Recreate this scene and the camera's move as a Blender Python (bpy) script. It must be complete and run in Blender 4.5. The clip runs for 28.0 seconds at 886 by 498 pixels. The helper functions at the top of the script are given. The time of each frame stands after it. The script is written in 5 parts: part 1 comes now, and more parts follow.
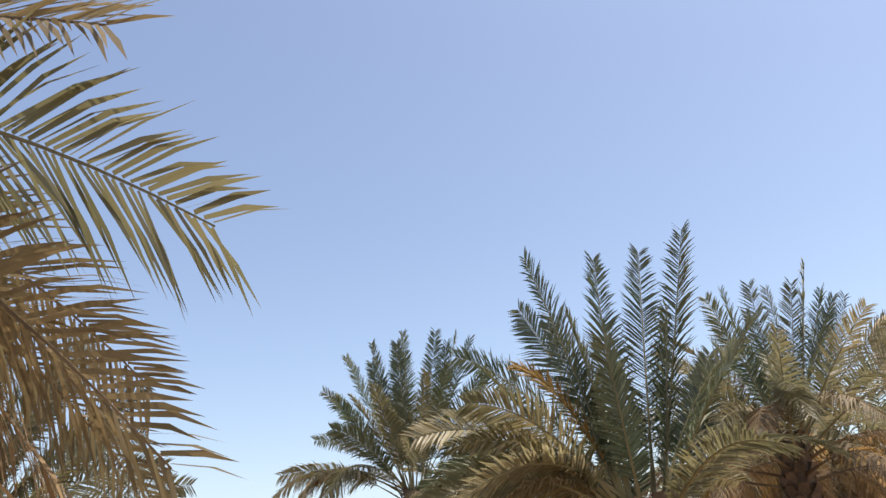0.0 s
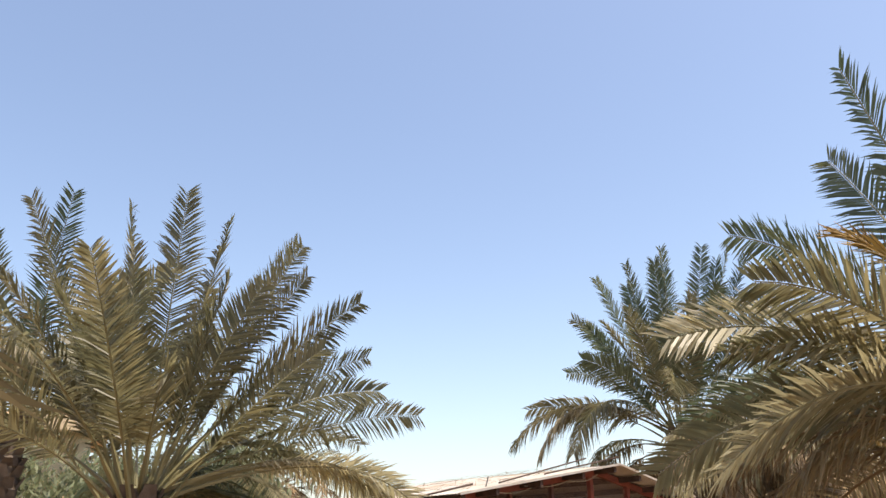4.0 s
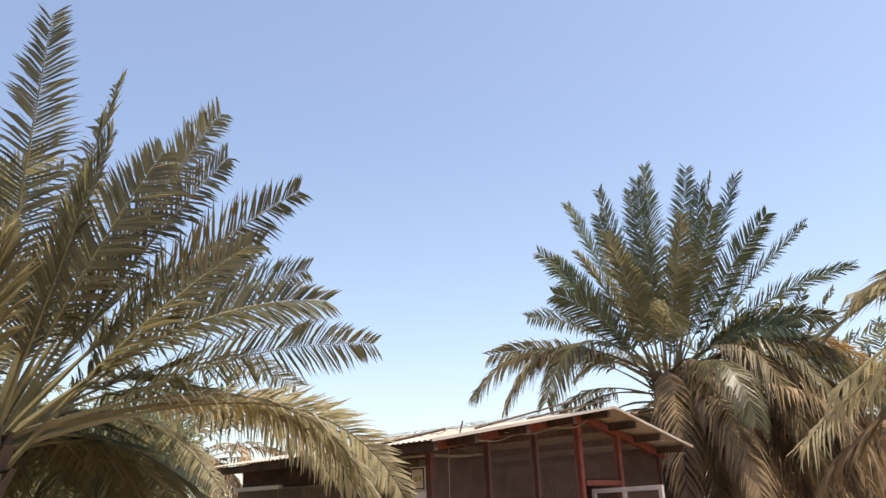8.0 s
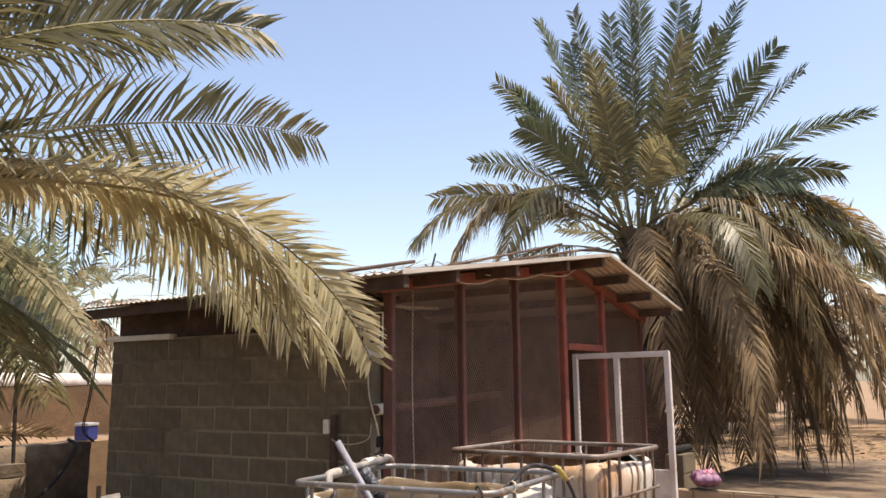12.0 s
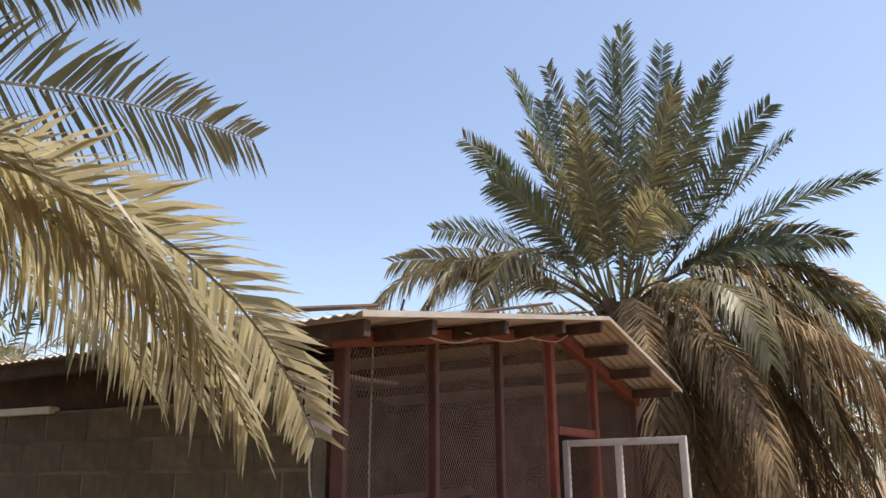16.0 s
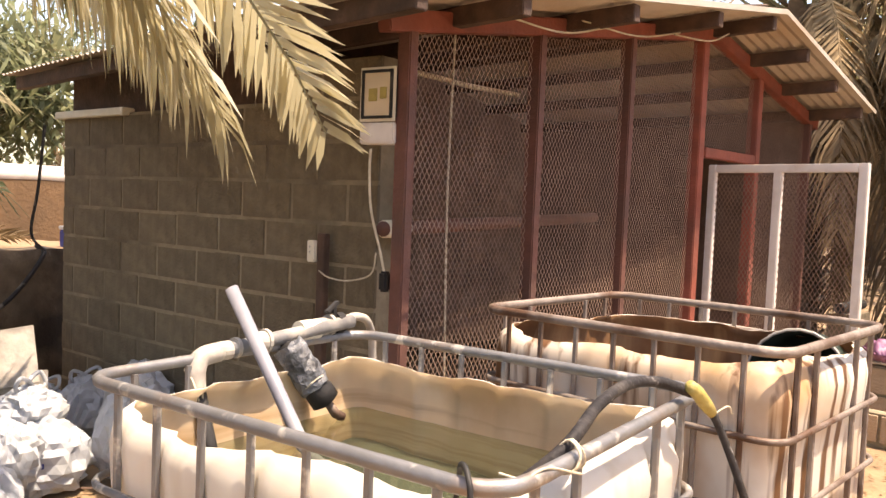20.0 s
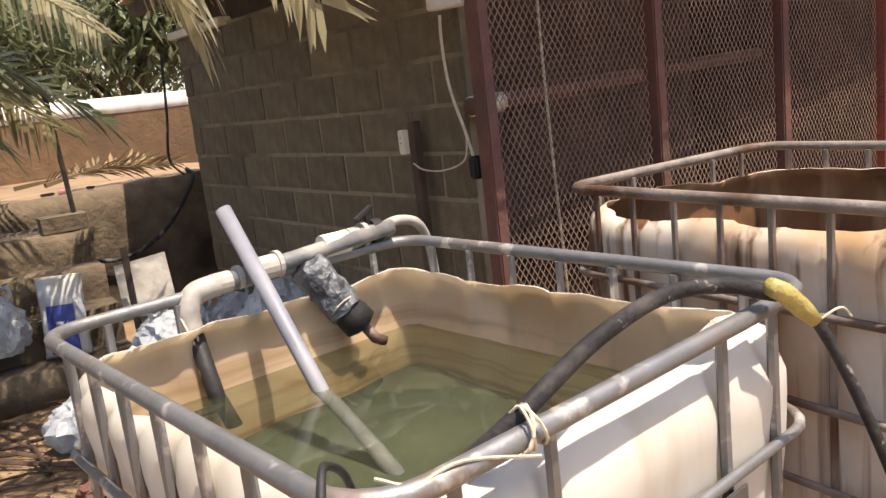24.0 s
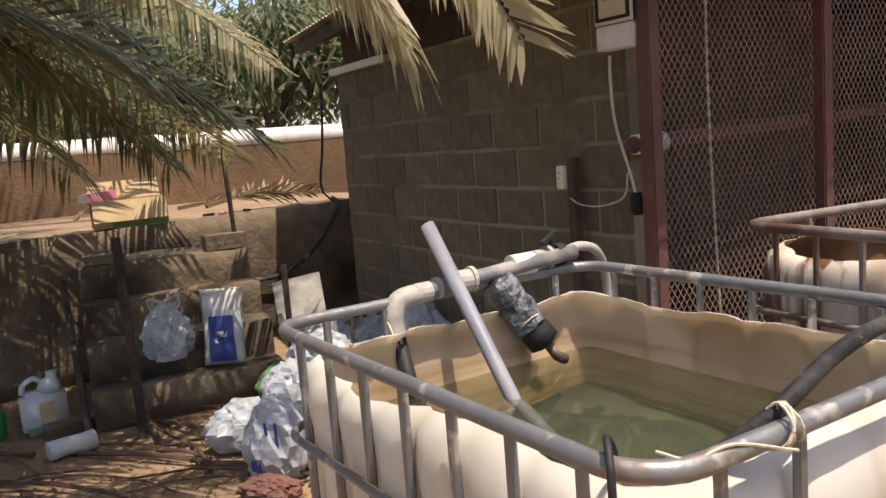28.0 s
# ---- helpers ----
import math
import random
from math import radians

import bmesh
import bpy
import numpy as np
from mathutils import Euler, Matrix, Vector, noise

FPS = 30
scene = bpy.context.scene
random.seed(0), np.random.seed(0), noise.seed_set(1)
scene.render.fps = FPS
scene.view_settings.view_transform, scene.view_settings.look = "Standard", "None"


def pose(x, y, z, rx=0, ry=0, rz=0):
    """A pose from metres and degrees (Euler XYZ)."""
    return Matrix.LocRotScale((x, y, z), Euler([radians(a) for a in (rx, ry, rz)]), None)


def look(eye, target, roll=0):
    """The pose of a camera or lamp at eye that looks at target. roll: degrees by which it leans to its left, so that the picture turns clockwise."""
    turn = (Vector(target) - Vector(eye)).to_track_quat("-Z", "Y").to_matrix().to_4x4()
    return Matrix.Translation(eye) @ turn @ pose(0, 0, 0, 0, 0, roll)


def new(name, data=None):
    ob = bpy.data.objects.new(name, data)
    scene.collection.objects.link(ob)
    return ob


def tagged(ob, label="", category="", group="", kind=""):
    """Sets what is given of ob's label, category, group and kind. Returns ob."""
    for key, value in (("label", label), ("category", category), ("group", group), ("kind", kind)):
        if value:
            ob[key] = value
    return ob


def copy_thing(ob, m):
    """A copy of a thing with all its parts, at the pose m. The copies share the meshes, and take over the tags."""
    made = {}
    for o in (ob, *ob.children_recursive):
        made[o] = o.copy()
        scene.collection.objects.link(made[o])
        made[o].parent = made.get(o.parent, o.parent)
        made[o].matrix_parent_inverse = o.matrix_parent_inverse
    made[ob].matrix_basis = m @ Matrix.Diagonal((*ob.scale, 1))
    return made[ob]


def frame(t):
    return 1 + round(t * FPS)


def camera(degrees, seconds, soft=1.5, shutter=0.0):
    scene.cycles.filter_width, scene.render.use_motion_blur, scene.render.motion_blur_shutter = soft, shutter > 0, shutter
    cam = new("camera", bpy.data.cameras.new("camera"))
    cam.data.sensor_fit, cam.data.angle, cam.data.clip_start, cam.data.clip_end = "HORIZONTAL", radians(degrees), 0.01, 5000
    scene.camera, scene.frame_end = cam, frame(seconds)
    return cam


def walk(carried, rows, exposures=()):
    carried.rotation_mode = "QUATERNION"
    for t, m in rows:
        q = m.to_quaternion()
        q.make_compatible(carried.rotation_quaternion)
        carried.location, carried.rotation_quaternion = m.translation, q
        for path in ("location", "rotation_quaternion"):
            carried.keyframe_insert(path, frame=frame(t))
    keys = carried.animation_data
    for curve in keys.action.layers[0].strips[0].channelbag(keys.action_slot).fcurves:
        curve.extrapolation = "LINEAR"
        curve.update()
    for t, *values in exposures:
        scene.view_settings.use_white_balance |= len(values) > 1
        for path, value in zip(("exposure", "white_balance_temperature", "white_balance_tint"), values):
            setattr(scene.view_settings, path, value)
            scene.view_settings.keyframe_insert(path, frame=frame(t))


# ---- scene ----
cam = camera(58.0, 28.0)
PATH = [
    (0, (0.71, 2.927, 1.533), (0.679, 4.763, 2.325), -5.2),
    (0.5, (0.821, 3.213, 1.561), (0.644, 5.051, 2.328), -5.2),
    (1, (0.755, 3.562, 1.592), (0.542, 5.412, 2.32), -0.3),
    (1.5, (0.794, 3.746, 1.551), (0.64, 5.602, 2.28), -0.4),
    (2, (0.893, 4.141, 1.632), (0.724, 5.994, 2.364), -3.9),
    (2.5, (0.863, 4.396, 1.618), (0.572, 6.253, 2.302), -1.0),
    (3, (0.716, 4.681, 1.707), (0.21, 6.488, 2.399), 2.4),
    (3.5, (0.643, 4.981, 1.698), (0.024, 6.751, 2.394), -0.0),
    (4, (0.602, 5.31, 1.75), (-0.071, 7.061, 2.443), -0.7),
    (4.5, (0.441, 5.562, 1.698), (-0.212, 7.342, 2.335), 1.3),
    (6.5, (-0.462, 6.806, 1.689), (-1.09, 8.586, 2.352), -3.0),
    (7, (-0.471, 7.108, 1.645), (-1.104, 8.882, 2.317), -5.6),
    (7.5, (-0.562, 7.333, 1.635), (-1.224, 9.1, 2.297), -5.0),
    (8, (-0.732, 7.638, 1.645), (-1.237, 9.467, 2.278), -2.3),
    (8.5, (-0.776, 8.031, 1.599), (-1.134, 9.922, 2.143), -2.6),
    (9, (-0.847, 8.42, 1.616), (-1.151, 10.352, 2.032), -0.9),
    (9.5, (-0.95, 8.656, 1.58), (-1.154, 10.595, 2.024), 2.2),
    (10, (-1.108, 8.999, 1.596), (-1.245, 10.93, 2.099), -0.1),
    (10.5, (-1.238, 9.314, 1.584), (-1.549, 11.251, 1.972), -3.1),
    (11, (-1.496, 9.605, 1.527), (-1.935, 11.535, 1.81), -3.0),
    (11.5, (-1.781, 9.818, 1.61), (-2.151, 11.756, 1.939), -2.1),
    (13.5, (-2.246, 10.925, 1.558), (-2.274, 12.895, 1.904), -0.7),
    (14, (-2.198, 11.268, 1.564), (-2.212, 13.226, 1.972), -4.9),
    (14.5, (-2.221, 11.494, 1.569), (-2.308, 13.446, 1.993), -7.0),
    (15, (-2.257, 11.44, 1.607), (-2.299, 13.37, 2.13), -2.6),
    (15.5, (-2.339, 11.45, 1.591), (-2.444, 13.345, 2.219), -0.0),
    (16, (-2.348, 11.502, 1.56), (-2.494, 13.416, 2.121), -0.3),
    (16.5, (-2.244, 11.863, 1.548), (-2.223, 13.816, 1.982), -4.7),
    (17, (-2.18, 11.996, 1.554), (-1.895, 13.932, 1.968), -7.3),
    (17.5, (-2.224, 12.184, 1.573), (-1.57, 13.99, 2.13), -4.7),
    (18, (-2.307, 12.358, 1.568), (-1.757, 14.215, 2.067), -3.6),
    (18.5, (-2.26, 12.59, 1.544), (-2.082, 14.552, 1.892), -5.6),
    (19, (-2.228, 12.79, 1.529), (-2.446, 14.771, 1.698), -7.0),
    (19.5, (-2.153, 12.662, 1.527), (-2.629, 14.605, 1.53), -3.0),
    (20, (-2.094, 12.547, 1.546), (-2.645, 14.466, 1.434), 2.3),
    (20.5, (-2.017, 12.573, 1.538), (-2.516, 14.493, 1.279), 0.6),
    (22.5, (-2.092, 13.005, 1.52), (-2.336, 14.956, 1.152), 3.2),
    (23, (-2.111, 13.035, 1.522), (-2.604, 14.948, 1.213), 2.1),
    (23.5, (-1.975, 13.08, 1.528), (-2.796, 14.874, 1.2), -2.8),
    (24, (-1.87, 13.134, 1.517), (-2.87, 14.819, 1.118), -6.7),
    (24.5, (-1.777, 13.021, 1.529), (-2.821, 14.674, 1.108), -6.2),
    (25, (-1.687, 12.889, 1.51), (-2.746, 14.533, 1.087), -1.0),
    (25.5, (-1.578, 12.869, 1.527), (-2.595, 14.543, 1.125), 0.8),
    (26, (-1.437, 12.926, 1.529), (-2.455, 14.603, 1.144), -1.9),
    (26.5, (-1.455, 12.948, 1.499), (-2.61, 14.517, 1.043), -1.8),
    (27, (-1.567, 12.911, 1.477), (-2.817, 14.38, 0.949), -0.3),
    (27.5, (-1.736, 12.854, 1.511), (-2.981, 14.356, 1.072), -0.6),
    (28, (-1.975, 12.92, 1.503), (-3.202, 14.477, 1.233), -4.6),
]
EXPOSURES = [(0, 0.6, 7100, 14), (1, 0.73, 7100, 14), (2, 0.71, 7100, 14), (3, 0.77, 7100, 14), (4, 0.78, 7100, 14), (7, 0.78, 7200, 15), (9, 0.72, 7200, 15), (10, 0.66, 7200, 15), (11, 0.95, 7500, 17), (13, 0.75, 7200, 15), (15, 0.92, 7200, 15), (16, 0.7, 7000, 14), (17, 0.95, 7400, 17), (18, 0.62, 7000, 14), (19, 1.2, 7600, 18), (20, 1.65, 8400, 19), (21, 1.25, 7900, 17), (22.5, 0.9, 7700, 17), (24, 1.12, 7300, 14), (25, 0.95, 7300, 14), (26, 0.86, 7300, 14), (27, 0.78, 7300, 14), (28, 0.74, 7200, 14)]
walk(cam, [(t, look(eye, target, roll)) for t, eye, target, roll in PATH], EXPOSURES)

# ---------------------------------------------------------------- light
SUN_AZ = Vector((0.99, -0.14, 0)).normalized()
SUN_EL = radians(71)
to_sun = Vector((SUN_AZ.x * math.cos(SUN_EL), SUN_AZ.y * math.cos(SUN_EL), math.sin(SUN_EL)))
world = bpy.data.worlds.new("sky")
scene.world = world
world.use_nodes = True
wn = world.node_tree
sky = wn.nodes.new("ShaderNodeTexSky")
sky.sky_type = "NISHITA"
sky.sun_disc = False
sky.sun_elevation = SUN_EL
sky.sun_rotation = math.atan2(to_sun.x, to_sun.y)
sky.air_density, sky.dust_density, sky.ozone_density = 1.0, 1.6, 1.2
wn.links.new(sky.outputs[0], wn.nodes["Background"].inputs[0])
wn.nodes["Background"].inputs[1].default_value = 0.15
sun = new("sun", bpy.data.lights.new("sun", "SUN"))
sun.data.energy, sun.data.angle, sun.data.color = 3.8, radians(0.53), (1.0, 0.94, 0.84)
sun.matrix_world = look(to_sun * 50, (0, 0, 0))

# ---------------------------------------------------------------- materials


def material(name, base, rough=0.7, metal=0.0, vary=0.25, scale=6.0, second=None, patch=1.2, patch_at=(0.45, 0.65),
             bump=0.2, bump_scale=40.0, translucent=0.0, island=0.0, per_object=0.0, spec=0.5, streak=None):
    """A weathered surface: fine grain, larger stains in a second colour, fine relief."""
    m = bpy.data.materials.new(name)
    m.use_nodes = True
    nt = m.node_tree
    n, ln = nt.nodes, nt.links.new
    b = n["Principled BSDF"]
    co = n.new("ShaderNodeTexCoord")
    fine = n.new("ShaderNodeTexNoise")
    fine.inputs["Scale"].default_value, fine.inputs["Detail"].default_value = scale, 6
    ln(co.outputs["Object"], fine.inputs["Vector"])
    ramp = n.new("ShaderNodeValToRGB")
    lo = [c * (1 - vary) for c in base]
    hi = [min(1, c * (1 + vary)) for c in base]
    ramp.color_ramp.elements[0].color, ramp.color_ramp.elements[0].position = (*lo, 1), 0.3
    ramp.color_ramp.elements[1].color, ramp.color_ramp.elements[1].position = (*hi, 1), 0.7
    ln(fine.outputs["Fac"], ramp.inputs[0])
    col = ramp.outputs[0]
    if second:
        big = n.new("ShaderNodeTexNoise")
        big.inputs["Scale"].default_value, big.inputs["Detail"].default_value = patch, 5
        ln(co.outputs["Object"], big.inputs["Vector"])
        r2 = n.new("ShaderNodeMapRange")
        r2.inputs["From Min"].default_value, r2.inputs["From Max"].default_value = patch_at
        ln(big.outputs["Fac"], r2.inputs["Value"])
        mix = n.new("ShaderNodeMix")
        mix.data_type = "RGBA"
        ln(r2.outputs[0], mix.inputs["Factor"])
        ln(col, mix.inputs["A"])
        mix.inputs["B"].default_value = (*second, 1)
        col = mix.outputs["Result"]
    if streak:
        tint, size, at, stretch = streak
        mp = n.new("ShaderNodeMapping")
        mp.inputs["Scale"].default_value = stretch
        ln(co.outputs["Object"], mp.inputs["Vector"])
        run = n.new("ShaderNodeTexNoise")
        run.inputs["Scale"].default_value, run.inputs["Detail"].default_value = size, 4
        ln(mp.outputs[0], run.inputs["Vector"])
        r4 = n.new("ShaderNodeMapRange")
        r4.inputs["From Min"].default_value, r4.inputs["From Max"].default_value = at
        ln(run.outputs["Fac"], r4.inputs["Value"])
        mix2 = n.new("ShaderNodeMix")
        mix2.data_type = "RGBA"
        ln(r4.outputs[0], mix2.inputs["Factor"])
        ln(col, mix2.inputs["A"])
        mix2.inputs["B"].default_value = (*tint, 1)
        col = mix2.outputs["Result"]
    for amount, kind in ((island, "ShaderNodeNewGeometry"), (per_object, "ShaderNodeObjectInfo")):
        if amount:
            g = n.new(kind)
            r3 = n.new("ShaderNodeMapRange")
            r3.inputs["To Min"].default_value, r3.inputs["To Max"].default_value = 1 - amount, 1 + amount
            ln(g.outputs["Random Per Island" if kind.endswith("Geometry") else "Random"], r3.inputs["Value"])
            hsv = n.new("ShaderNodeHueSaturation")
            ln(r3.outputs[0], hsv.inputs["Value"])
            ln(col, hsv.inputs["Color"])
            col = hsv.outputs[0]
    ln(col, b.inputs["Base Color"])
    b.inputs["Roughness"].default_value, b.inputs["Metallic"].default_value = rough, metal
    b.inputs["Specular IOR Level"].default_value = spec
    if bump:
        bn = n.new("ShaderNodeTexNoise")
        bn.inputs["Scale"].default_value, bn.inputs["Detail"].default_value = bump_scale, 8
        ln(co.outputs["Object"], bn.inputs["Vector"])
        bp = n.new("ShaderNodeBump")
        bp.inputs["Strength"].default_value, bp.inputs["Distance"].default_value = bump, 0.02
        ln(bn.outputs["Fac"], bp.inputs["Height"])
        ln(bp.outputs[0], b.inputs["Normal"])
    if translucent:
        tr = n.new("ShaderNodeBsdfTranslucent")
        glow = n.new("ShaderNodeHueSaturation")
        glow.inputs["Value"].default_value = 1.35 if translucent >= 0.25 and name.endswith("leaf") else 1.0
        ln(col, glow.inputs["Color"])
        ln(glow.outputs[0], tr.inputs[0])
        ms = n.new("ShaderNodeMixShader")
        ms.inputs[0].default_value = translucent
        ln(b.outputs[0], ms.inputs[1])
        ln(tr.outputs[0], ms.inputs[2])
        ln(ms.outputs[0], n["Material Output"].inputs["Surface"])
    return m


